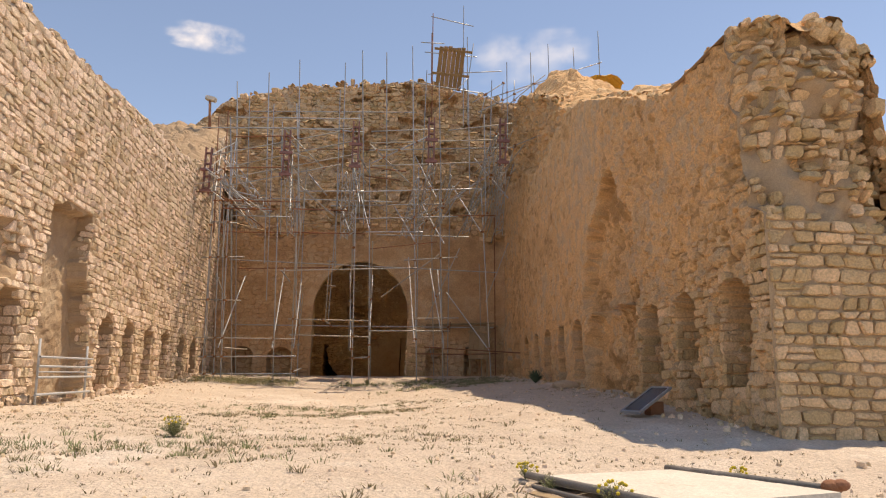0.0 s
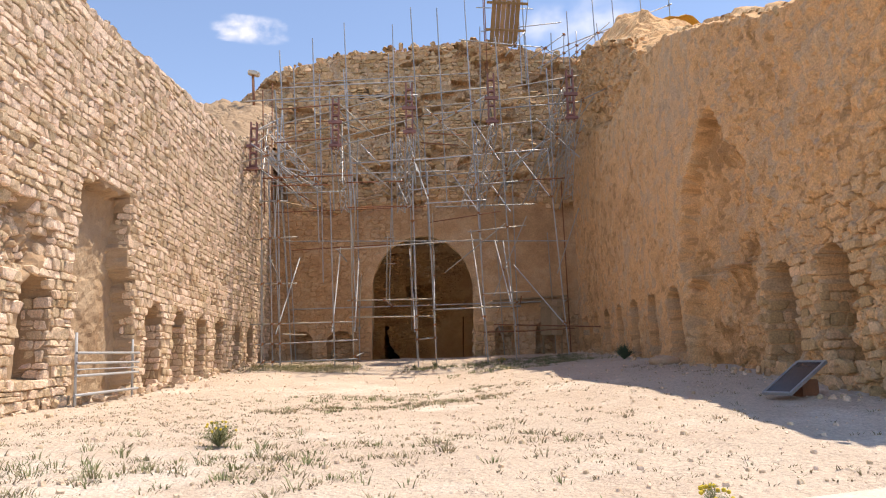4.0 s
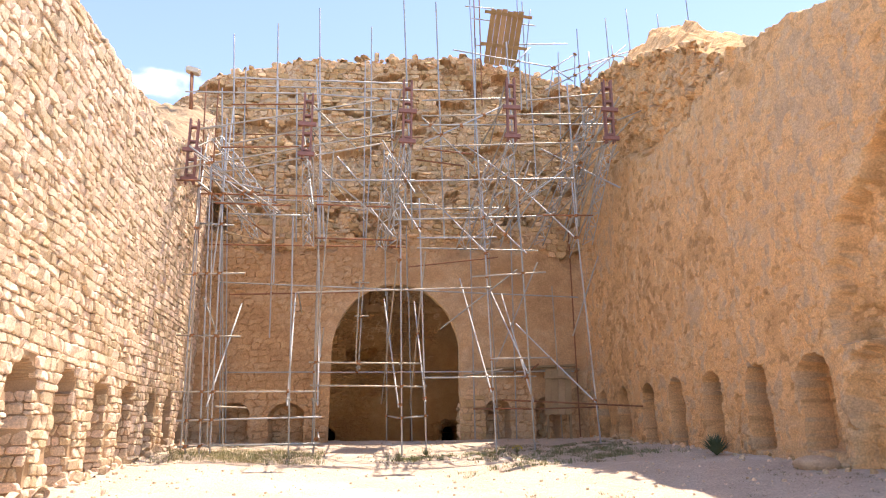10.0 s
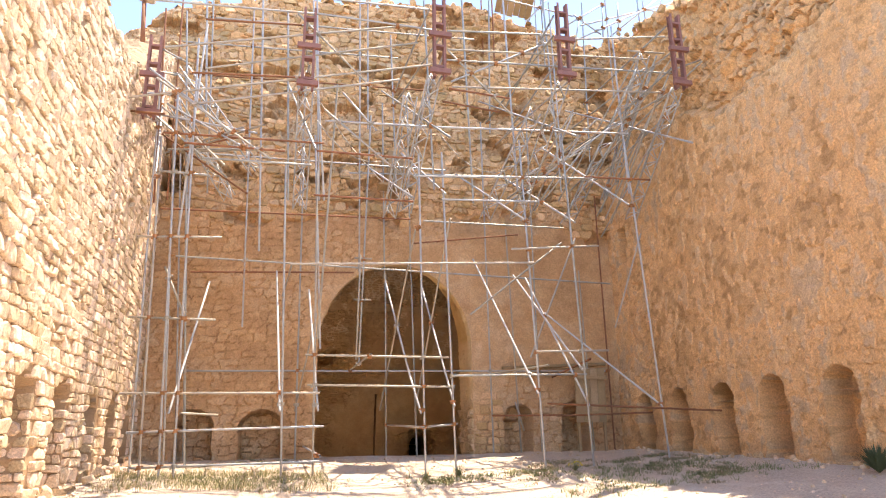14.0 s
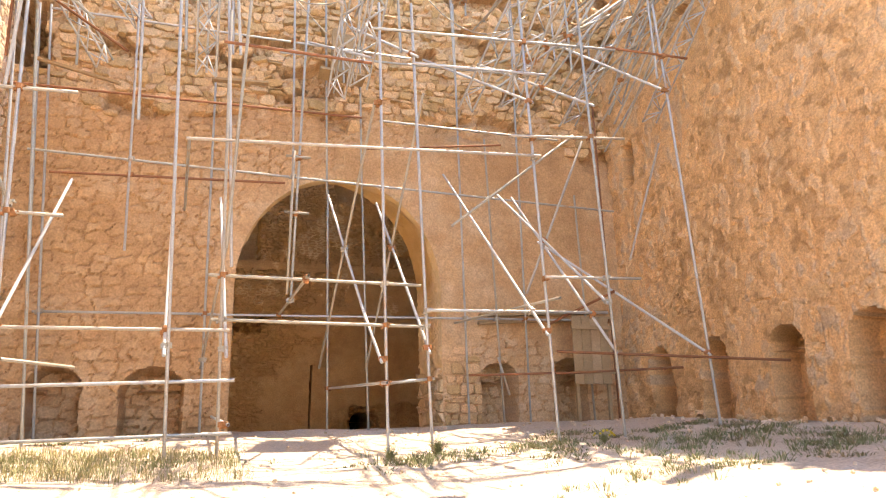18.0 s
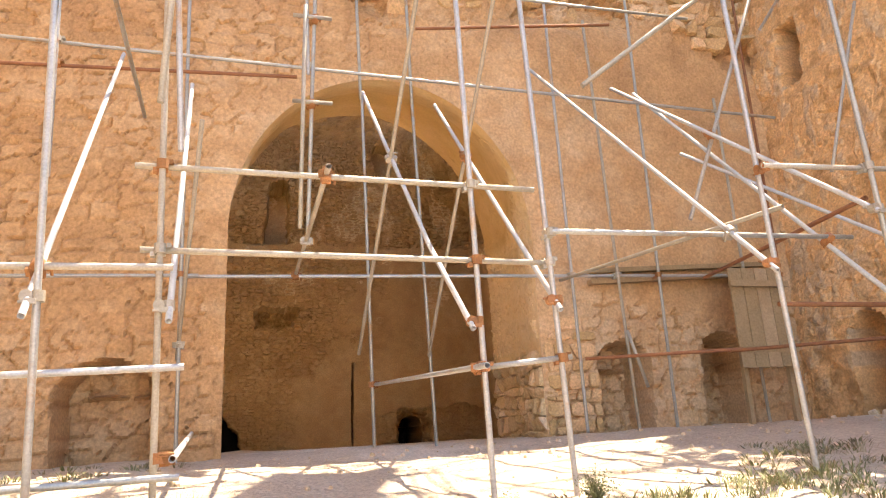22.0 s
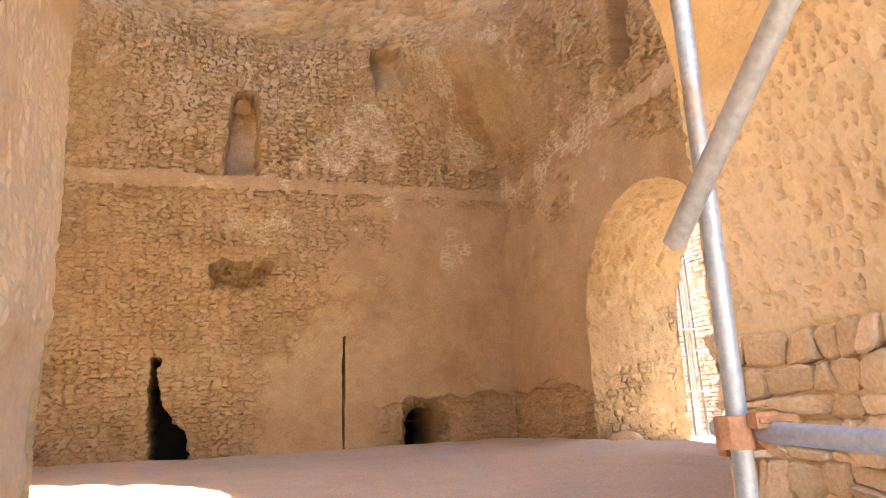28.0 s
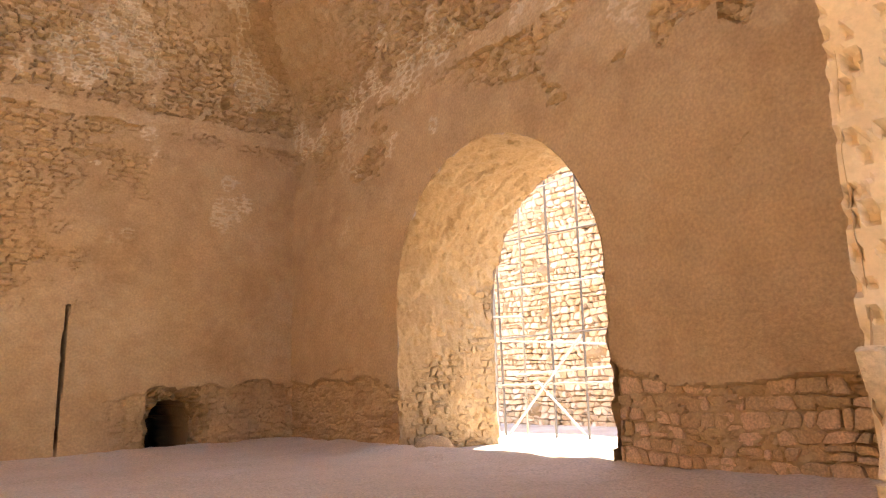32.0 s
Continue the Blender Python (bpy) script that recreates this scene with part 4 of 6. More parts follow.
def left_end_depth(u, z):
    """Pier, recessed middle and low buttress, with the broken core standing back above them."""
    pier, butt = smooth(-9.39, -9.33, u), smooth(-10.83, -10.89, u)
    face = 0.16 - 0.38 * pier - 0.28 * butt + 0.1 * (1 - pier) * fbm(u * 1.2, z * 1.2, 122)
    up = smooth(-0.12, 0.12, z - left_face(u) + 0.25 * fbm(u * 2, z * 2, 124))
    core = 0.16 + 0.1 * smooth(-12.2, -12.7, u) + 0.05 * (z - 6) + 0.35 * fbm(u * 0.9, z * 0.9, 125) + 0.14 * fbm(u * 3.2, z * 3.2, 126, 3)
    return face + (core - face) * up


def right_end_depth(u, z):
    up = smooth(-0.1, 0.1, z - right_face(u))
    edge = np.maximum(smooth(6.7, 6.0, u), smooth(7.7, 8.4, u))
    return up * (0.06 + 0.4 * edge + 0.4 * fbm(u * 0.9, z * 0.9, 132) + 0.2 * fbm(u * 3.2, z * 3.2, 133, 3) + 0.05 * (z - 4.3)) - 0.12 * (1 - up)


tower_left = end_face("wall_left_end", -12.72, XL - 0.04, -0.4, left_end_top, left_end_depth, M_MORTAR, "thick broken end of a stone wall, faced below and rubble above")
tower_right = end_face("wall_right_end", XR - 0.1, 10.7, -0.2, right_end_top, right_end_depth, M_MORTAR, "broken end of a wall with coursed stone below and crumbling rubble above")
front = lambda u, z, h: np.stack([u, YF - 0.02 - h, z], -1)
on_ground = lambda u: ground(u, u * 0 + YF) - 0.3
set_stones(tower_left, masonry(-9.36, XL - 0.02, 0.3, 8.2, 0.2, 0.245, 11, wave=0.05), front, lambda u, z, w, h: (z < left_face(u)) & (z > on_ground(u)), lambda u, z: z < 5, 0.055, 12, M_STONE, depth=left_end_depth)
set_stones(tower_left, masonry(-12.75, -9.38, 0.3, 6.8, 0.21, 0.3, 15, wave=0.07), front, lambda u, z, w, h: (z < left_face(u)) & (z > on_ground(u)) & (np.abs(u + 10.86) > 0.05) & (fbm(u * 1.1, z * 1.1, 123) < 0.36), lambda u, z: z < 3, 0.08, 16, M_STONE, depth=left_end_depth, gap=0.018, tilt=0.5, name="buttress_stone", limit=120)
set_stones(tower_left, masonry(-12.78, XL - 0.02, 5.4, 10.2, 0.21, 0.23, 17, wave=0.14), front, lambda u, z, w, h: (z > left_face(u) - 0.05) & (z < left_end_top(u) + 0.05) & (fbm(u * 2.1, z * 2.1, 127, 3) < 0.2), none_of, 0.1, 18, M_STONE, depth=left_end_depth, gap=0.02, tilt=0.42, vary=0.8, name="core_stone")
set_stones(tower_right, masonry(XR - 0.08, 10.6, 0.5, 4.9, 0.21, 0.32, 13, wave=0.05), front, lambda u, z, w, h: z < right_face(u), all_of, 0.065, 14, M_MUDSTONE, depth=right_end_depth, gap=0.016)
set_stones(tower_right, masonry(XR - 0.08, 8.4, 4.1, 8.2, 0.19, 0.22, 19, wave=0.16), front, lambda u, z, w, h: (z > right_face(u) - 0.05) & (z < right_end_top(u) + 0.05) & (fbm(u * 2.1, z * 2.1, 137, 3) < 0.16), lambda u, z: u < 7.6, 0.1, 20, M_MUDSTONE, depth=right_end_depth, gap=0.02, tilt=0.42, vary=0.8, name="core_stone", limit=200)
# quoins and bared stones on the side of the right wall
right_side = lambda u, z, h: np.stack([XR - h, u, z], -1)
set_stones(wall_right, masonry(YF - 0.16, 11.0, 0.7, 4.5, 0.21, 0.33, 21, wave=0.05), right_side, lambda u, z, w, h: z < 4.5 - 0.5 * (u - 10.2) + 0.5 * fbm(u * 2, z * 2, 138), all_of, 0.06, 22, M_MUDSTONE, gap=0.013, name="quoin")
set_stones(wall_right, masonry(11.0, 16.6, 1.0, 4.2, 0.2, 0.27, 23), right_side, lambda u, z, w, h: (np.max([right_depth(u + a * w, z) for a in (-0.35, 0, 0.35)], 0) < 0.22) & (z < 3.3 + 0.9 * fbm(u * 0.9, z * 0.9, 139)), lambda u, z: z > 1.5, 0.035, 24, M_MUDSTONE, depth=right_depth, gap=0.014, limit=200)


def heap_stones(parent, spots, size, seed, name="rubble_stone", limit=120, data=None):
    """Loose stones bedded at random angles in a broken face."""
    rng, soup, count = random.Random(seed), Soup(), 0
    for p in spots:
        s = size * rng.uniform(0.5, 1.5)
        m = Matrix.Translation(p) @ Euler((rng.uniform(0, 6.3), rng.uniform(0, 6.3), rng.uniform(0, 6.3))).to_matrix().to_4x4() @ Matrix.Diagonal((s, s * rng.uniform(0.55, 0.9), s * rng.uniform(0.22, 0.4), 1))
        k = rng.randrange(len(SHAPES))
        if count < limit:
            ob = new(name, (data or STONES)[k])
            ob.parent, ob.matrix_basis = parent, m
            count += 1
        else:
            a = np.array(m)
            v, f = SHAPES[k]
            pts = v @ a[:3, :3].T + a[:3, 3]
            soup.piece(pts, [q for q in f if len(q) == 4])
            soup.piece(pts, [f[-1]])
    if soup.n:
        tagged(soup.make(name + "s", (data or STONES)[0].materials[0], parent, shade=False), kind="stuff")


rng = random.Random(77)
heap_stones(tower_left, [(x, YF + rng.uniform(0.2, 2.2), float(left_end_top(x)) + rng.uniform(-0.05, 0.1)) for x in np.arange(-12.5, XL, 0.03)], 0.24, 78)
heap_stones(tower_right, [(x, YF + rng.uniform(0.2, 1.2), float(right_end_top(x)) + rng.uniform(-0.08, 0.06)) for x in np.arange(XR, 8.2, 0.025)] + [(x, y, min(float(right_end_top(x)) + 0.75 * (y - YF), float(right_top(y)) - 0.1) + rng.uniform(-0.1, 0.05)) for x in np.arange(7.3, 8.5, 0.035) for y in np.arange(YF + 0.1, YF + 2.4, 0.22)], 0.24, 79, data=MUDDY)
heap_stones(wall_left, [(XL - rng.uniform(0.05, 1.6), y, float(left_top(y)) + rng.uniform(-0.05, 0.12)) for y in np.arange(10.5, 33, 0.055)], 0.2, 80)
heap_stones(wall_right, [(XR + rng.uniform(0.05, 1.6), y, float(right_top(y)) + rng.uniform(-0.05, 0.12)) for y in np.arange(10.5, 33, 0.055)], 0.22, 81, data=MUDDY)
heap_stones(bpy.data.objects["wall_back"], [(x, YB + 0.9 + rng.uniform(0, 1.5), float(back_top(x)) + rng.uniform(-0.15, 0.15)) for x in np.arange(-11, 10.9, 0.04)], 0.27, 82, data=MUDDY)

# ---- scaffold ----
def unit_tube(name, mat, r=0.0242, sides=10):
    bm = bmesh.new()
    rings = []
    for z, q in ((0.0, r * 0.86), (0.0, r), (1.0, r), (1.0, r * 0.86)):
        rings.append([bm.verts.new((q * math.cos(2 * math.pi * i / sides), q * math.sin(2 * math.pi * i / sides), z)) for i in range(sides)])
    for a, b in ((0, 1), (1, 2), (2, 3), (3, 0)):
        for i in range(sides):
            f = bm.faces.new((rings[a][i], rings[a][(i + 1) % sides], rings[b][(i + 1) % sides], rings[b][i]))
            f.smooth = a in (1, 3)
    bmesh.ops.recalc_face_normals(bm, faces=bm.faces)
    me = bpy.data.meshes.new(name)
    bm.to_mesh(me)
    bm.free()
    me.materials.append(mat)
    return me


TUBES = {m.name: unit_tube("tube", m) for m in (M_STEEL, M_PALE, M_RUST, M_WHITE)}


def tube(parent, a, b, mat, name="tube", thick=1.0):
    a, b = Vector(a), Vector(b)
    if mat.name not in TUBES:
        TUBES[mat.name] = unit_tube("tube", mat)
    ob = new(name, TUBES[mat.name])
    ob.parent = parent
    q = (b - a).to_track_quat("Z", "Y")
    ob.matrix_basis = Matrix.LocRotScale(a, q, (thick, thick, (b - a).length))
    return ob


def clamp_mesh(mat):
    bm = bmesh.new()
    for axis, off in (("Z", -0.027), ("X", 0.027)):
        m = Matrix.Translation((0, off, 0)) @ (Matrix.Rotation(math.pi / 2, 4, "Y") if axis == "X" else Matrix())
        bmesh.ops.create_cone(bm, cap_ends=True, segments=10, radius1=0.033, radius2=0.033, depth=0.055, matrix=m)
    for x, z in ((0.045, 0.02), (-0.04, -0.03)):
        bmesh.ops.create_cube(bm, size=1, matrix=Matrix.Translation((x, 0.0, z)) @ Matrix.Diagonal((0.022, 0.05, 0.026, 1)))
        bmesh.ops.create_cone(bm, cap_ends=True, segments=6, radius1=0.008, radius2=0.008, depth=0.08, matrix=Matrix.Translation((x + 0.008, 0.02, z)) @ Matrix.Rotation(math.pi / 2, 4, "X"))
    bmesh.ops.bevel(bm, geom=bm.edges[:], offset=0.003, segments=1)
    me = bpy.data.meshes.new("clamp")
    bm.to_mesh(me)
    bm.free()
    me.materials.append(mat)
    return me


CLAMPS = [clamp_mesh(M_CLAMP), clamp_mesh(M_CLAMP), clamp_mesh(M_PALE)]
scaffold = empty("scaffold", (-1, 29, 1.7), "steel tube scaffold with rusty clamps standing before the arch", "scaffold")
UNDER = scaffold
PLACED = []


def pole(x1, y1, z1, x2, y2, z2, mat, foot=False):
    if foot:
        z1 = float(ground(x1, y1)) - 0.05
    o = Vector(UNDER.location)
    a, b = Vector((x1, y1, z1)), Vector((x2, y2, z2))
    tube(UNDER, a - o, b - o, mat)
    PLACED.append((a, b))


# standards of the front row: foot x, top x, depth, top height
for x, xt, y, zt, mat in (
    (-4.02, -4.25, 28.68, 8.5, M_STEEL), (-3.37, -3.52, 29.06, 8.5, M_PALE), (-0.95, -1.1, 29.2, 9.2, M_STEEL), (-0.26, -0.52, 29.2, 9.3, M_STEEL),
    (1.65, 1.35, 28.75, 9.6, M_STEEL), (2.7, 2.4, 28.55, 9.8, M_STEEL), (4.67, 4.2, 28.7, 9.9, M_STEEL), (-6.69, -6.92, 28.8, 8.9, M_PALE),
    (-6.33, -6.68, 28.8, 10.1, M_STEEL), (-6.06, -6.34, 28.8, 11.4, M_STEEL), (-6.52, -6.98, 31.0, 9.7, M_STEEL), (-6.07, -6.98, 31.0, 13.5, M_STEEL), (-7.1, -7.3, 30.2, 11.0, M_STEEL),
):
    pole(x, y, 0, xt, y, zt, mat, True)
# standards of the back row, close to the wall
for x, xt, zt, mat in (
    (-3.57, -3.7, 11.1, M_STEEL), (-6.5, -7.1, 10.5, M_STEEL), (-6.32, -6.9, 10.5, M_STEEL),
    (1.88, 1.74, 12.2, M_STEEL), (2.7, 2.45, 8.7, M_PALE), (3.33, 3.29, 12.5, M_STEEL), (4.95, 4.78, 7.5, M_PALE), (5.6, 5.5, 10.0, M_RUST),
):
    pole(x, 33.15, 0, xt, 33.1, zt, mat, True)
for x, xt in ((-1.1, -1.19), (-0.24, -0.42)):
    pole(x, 33.49, 0, xt, 33.45, 7.2, M_STEEL, True)
    pole(xt - 0.06, 33.2, 7.0, xt - 0.24, 32.9, 12.4, M_STEEL)
# front row carried up
for x, z, xt, zt, mat in (
    (-4.15, 7.75, -4.38, 12.67, M_STEEL), (-3.46, 7.79, -3.8, 15.59, M_STEEL), (-3.34, 7.8, -3.82, 13.57, M_WHITE), (-0.73, 8.28, -1.09, 16.22, M_STEEL),
    (0.25, 8.0, -0.02, 16.19, M_STEEL), (1.41, 8.4, 1.12, 16.58, M_STEEL), (2.58, 8.47, 2.34, 14.89, M_STEEL), (4.48, 8.59, 4.37, 13.52, M_STEEL),
):
    pole(x, 29.14, z, xt, 29.14, zt, mat)
# tubes hung in the upper lifts
for x, z, xt, zt, y, mat in (
    (-3.31, 4.38, -3.6, 9.4, 29.12, M_STEEL), (-5.09, 5.37, -5.35, 14.9, 32.6, M_STEEL), (-2.27, 4.4, -2.22, 7.1, 31.15, M_PALE), (-2.17, 4.3, -1.98, 11.2, 31.41, M_STEEL),
    (-2.06, 7.0, -2.22, 15.8, 32.6, M_STEEL), (-1.91, 11.3, -2.02, 17.2, 32.5, M_STEEL), (-6.24, 9.0, -6.52, 15.2, 32.6, M_STEEL), (-1.03, 9.4, -1.25, 14.6, 32.6, M_STEEL),
    (1.88, 11.6, 2.0, 17.1, 32.6, M_STEEL), (4.22, 10.8, 4.08, 16.6, 32.6, M_STEEL), (5.14, 10.9, 5.25, 16.7, 32.5, M_STEEL), (-4.72, 6.5, -5.07, 14.9, 29.1, M_STEEL),
    (-6.07, 9.6, -6.39, 14.4, 29.1, M_STEEL), (-7.3, 8.1, -7.5, 13.5, 31.0, M_RUST), (-7.0, 8.2, -7.1, 13.8, 31.0, M_RUST), (2.64, 2.7, 2.41, 3.5, 32.7, M_PALE),
):
    pole(x, y, z, xt, y, zt, mat)
# bright rakers from the front row up to the back row, then short ones in the upper lift
for q in (
    (-1.07, 29.12, 3.02, -1.12, 30.17, 3.98), (-1.12, 30.17, 3.98, -1.34, 32.5, 6.75), (-0.31, 29.1, 3.17, -0.3, 32.6, 6.7), (1.51, 28.66, 3.43, 1.36, 33.0, 7.66), (2.55, 28.5, 3.95, 2.35, 32.3, 7.05), (2.71, 28.61, 3.16, 2.71, 32.3, 7.0),
    (-4.11, 28.54, 3.03, -4.29, 32.16, 6.81), (-3.32, 28.95, 3.06, -3.46, 31.7, 6.25), (-6.25, 28.8, 3.0, -5.9, 31.5, 6.3), (4.55, 28.6, 3.15, 3.1, 31.9, 5.9), (-1.3, 28.9, 7.95, -1.95, 32.0, 9.9),
    (-0.5, 28.9, 8.1, -1.0, 32.0, 10.4), (1.5, 28.7, 7.45, 0.6, 32.0, 9.9), (2.65, 28.6, 7.5, 1.9, 32.0, 10.0), (4.2, 28.7, 8.1, 3.3, 32.0, 11.0), (-6.4, 28.9, 6.7, -6.2, 28.95, 11.9),
):
    pole(*q, M_WHITE)
# tan braces from the front row to the back row and across bays
for q in (
    (-1.31, 33.38, 3.3, -1.17, 29.2, 7.3), (-0.33, 33.38, 3.27, -0.32, 29.2, 7.6), (-3.62, 33.3, 3.27, -3.29, 31.0, 5.5), (-3.41, 28.6, 4.52, -3.16, 28.6, 10.5), (0.11, 29.12, 5.25, 2.49, 29.12, 7.13), (2.08, 30.5, 4.46, 3.52, 30.5, 7.71),
    (4.77, 31.0, 5.39, 5.8, 31.0, 8.13), (-2.22, 28.98, 4.27, -2.16, 33.4, 4.38), (-6.05, 29.0, 3.01, -5.42, 30.5, 3.04), (-6.6, 28.9, 6.0, -6.1, 28.9, 4.9),
):
    pole(*q, M_PALE)
for z in (5.95, 7.05):
    pole(-2.35, 31.3, z, -1.9, 31.3, z, M_PALE)
# ledgers of the front row: x from, height, x to, height
for x, z, xt, zt, mat in (
    (-7.2, 3.38, -3.3, 3.42, M_PALE), (-7.0, 2.63, -3.2, 2.74, M_STEEL), (-6.9, 1.97, -3.2, 2.04, M_STEEL), (1.5, 4.36, 3.3, 4.42, M_PALE),
    (-4.04, 6.17, 1.55, 6.44, M_PALE), (1.0, 6.74, 3.23, 6.95, M_PALE), (-1.3, 8.45, 3.2, 8.7, M_STEEL), (3.0, 8.72, 4.8, 8.79, M_RUST), (-0.62, 7.92, 1.75, 7.97, M_STEEL), (-3.6, 7.8, -1.3, 7.83, M_RUST),
    (-7.2, 4.9, -5.5, 4.9, M_PALE), (-7.2, 6.6, -5.5, 6.7, M_PALE), (-6.9, 8.1, -5.9, 8.1, M_STEEL), (-6.9, 9.0, -3.4, 9.1, M_RUST),
):
    pole(x, 28.82 if x < 0.5 else 28.62, z, xt, 28.86 if xt < 0.5 else 28.62, zt, mat)
for x, z, xt, zt, mat in ((-3.55, 3.6, -0.28, 3.6, M_PALE), (-3.62, 4.24, -0.4, 4.26, M_PALE), (-0.34, 3.84, 3.0, 3.93, M_STEEL)):
    pole(x, 29.1, z, xt, 29.25, zt, mat)
# ledgers of the back row
for x, z, xt, zt, mat in (
    (-6.9, 7.23, 5.62, 7.04, M_STEEL), (-6.5, 6.82, -2.2, 7.01, M_RUST), (-7.4, 8.52, -0.6, 8.68, M_RUST), (-0.2, 8.66, 4.2, 8.72, M_STEEL), (-0.5, 7.96, 2.7, 8.42, M_RUST),
    (-2.4, 9.97, 3.0, 10.3, M_STEEL), (-6.8, 10.2, 0.5, 10.3, M_STEEL), (-7.3, 13.6, -1.0, 13.9, M_STEEL), (-6.6, 14.5, 1.5, 14.9, M_STEEL), (-7.0, 12.6, 0.0, 12.9, M_RUST),
):
    pole(x, 32.72, z, xt, 32.72, zt, mat)
pole(-6.6, 33.22, 4.28, -3.4, 33.22, 4.33, M_STEEL)
pole(-3.7, 33.26, 4.32, 5.5, 33.2, 4.45, M_STEEL)
# transoms and low rails
for *q, mat in (
    (-1.08, 33.6, 2.9, -1.05, 28.9, 2.71, M_STEEL), (-1.0, 29.24, 2.72, -0.22, 29.16, 2.79, M_STEEL), (1.44, 32.7, 4.21, 1.9, 28.9, 4.09, M_PALE), (3.28, 32.0, 4.12, 3.0, 29.0, 4.26, M_RUST),
    (1.94, 29.2, 3.24, 5.75, 28.1, 3.03, M_RUST), (3.15, 31.5, 3.06, 5.21, 30.2, 3.09, M_RUST), (1.77, 32.8, 3.12, 3.34, 31.5, 3.08, M_RUST), (-3.38, 32.85, 2.35, -3.25, 28.9, 2.15, M_WHITE), (-4.0, 28.9, 6.2, -4.1, 32.8, 6.3, M_STEEL),
):
    pole(*q, mat)
# curved upper platform: brackets and the rails that climb from the left wall to the middle and run level to the right
BRACKETS = [(-7.2, 28.6, 9.2), (-3.9, 27.6, 9.75), (-1.12, 26.9, 10.0), (1.91, 27.05, 10.4), (4.81, 26.9, 10.45)]
for x, z, xt, zt, mat in (
    (-7.85, 9.43, -0.99, 11.17, M_PALE), (-6.95, 10.76, -1.56, 12.17, M_PALE), (-6.08, 10.34, -1.31, 11.66, M_PALE), (-6.34, 9.47, -1.74, 10.63, M_PALE), (-7.5, 11.96, -3.69, 12.16, M_STEEL), (-3.77, 12.1, -0.83, 12.11, M_STEEL),
    (-6.16, 12.45, -0.99, 12.71, M_STEEL), (-6.17, 11.6, -4.06, 11.75, M_RUST), (-7.5, 9.2, -6.82, 9.23, M_RUST), (-6.36, 10.27, -3.78, 10.41, M_RUST), (-6.37, 8.55, -4.29, 8.59, M_RUST), (-3.6, 8.64, -1.42, 8.68, M_RUST),
    (-6.0, 8.29, -3.7, 8.32, M_STEEL), (-3.44, 9.41, -0.76, 9.55, M_STEEL), (-3.45, 9.7, -1.91, 8.39, M_PALE), (-3.05, 10.18, -2.27, 9.3, M_STEEL), (-4.15, 12.09, -2.4, 10.4, M_PALE), (-7.22, 10.24, -5.47, 8.94, M_STEEL), (-7.06, 10.01, -4.57, 8.38, M_PALE),
    (-0.56, 12.15, 2.12, 12.38, M_STEEL), (2.71, 12.39, 5.47, 12.83, M_PALE), (-0.56, 11.65, 4.87, 12.07, M_PALE), (-0.6, 11.29, 5.64, 11.77, M_STEEL), (-0.45, 10.64, 5.13, 11.09, M_PALE), (-1.05, 9.47, 4.13, 9.86, M_STEEL), (4.36, 12.3, 5.43, 12.35, M_PALE),
    (5.5, 11.8, 7.08, 12.56, M_PALE), (-0.56, 11.56, 1.11, 10.01, M_PALE), (-0.53, 10.58, 0.96, 10.43, M_RUST), (-0.73, 10.16, 0.71, 10.04, M_RUST), (-0.49, 10.74, 2.11, 12.22, M_STEEL),
):
    pole(x, 28.3 + rng.uniform(-0.08, 0.08), z, xt, 28.3 + rng.uniform(-0.08, 0.08), zt, mat)
for x, y, z in BRACKETS:
    for k in range(4):
        pole(x + rng.uniform(-0.2, 0.2), y + 0.1, z + 0.1 + 0.55 * k, x + rng.uniform(-0.6, 0.6), 32.7, 10.9 + 0.6 * k + rng.uniform(-0.2, 0.4), M_STEEL if k % 2 else M_PALE)
    pole(x + 0.25, y + 0.15, z - 1.3, x - 0.4, 32.5, 12.6, M_STEEL)
# fans of tubes where the platform meets the side walls
for k in range(10):
    a = (-7.3 + rng.uniform(0.0, 0.3), rng.uniform(29.0, 32.3), rng.uniform(9.2, 10.6))
    b = (-7.3 + rng.uniform(1.2, 3.0), rng.uniform(28.0, 31.5), rng.uniform(8.3, 9.6))
    pole(*a, *b, (M_STEEL, M_PALE, M_STEEL, M_RUST)[k % 4])
for k in range(11):
    a = (rng.uniform(3.4, 5.4), rng.uniform(30.6, 32.3), rng.uniform(8.3, 9.6))
    b = (rng.uniform(4.9, 5.9), rng.uniform(27.0, 29.0), rng.uniform(10.6, 12.6))
    pole(*a, *b, (M_STEEL, M_PALE, M_PALE)[k % 3])
for k in range(8):
    pole(rng.uniform(1.2, 2.6), rng.uniform(30.0, 31.5), rng.uniform(8.2, 9.0), rng.uniform(2.4, 4.2), rng.uniform(28.0, 29.5), rng.uniform(9.4, 10.6), (M_STEEL, M_PALE)[k % 2])
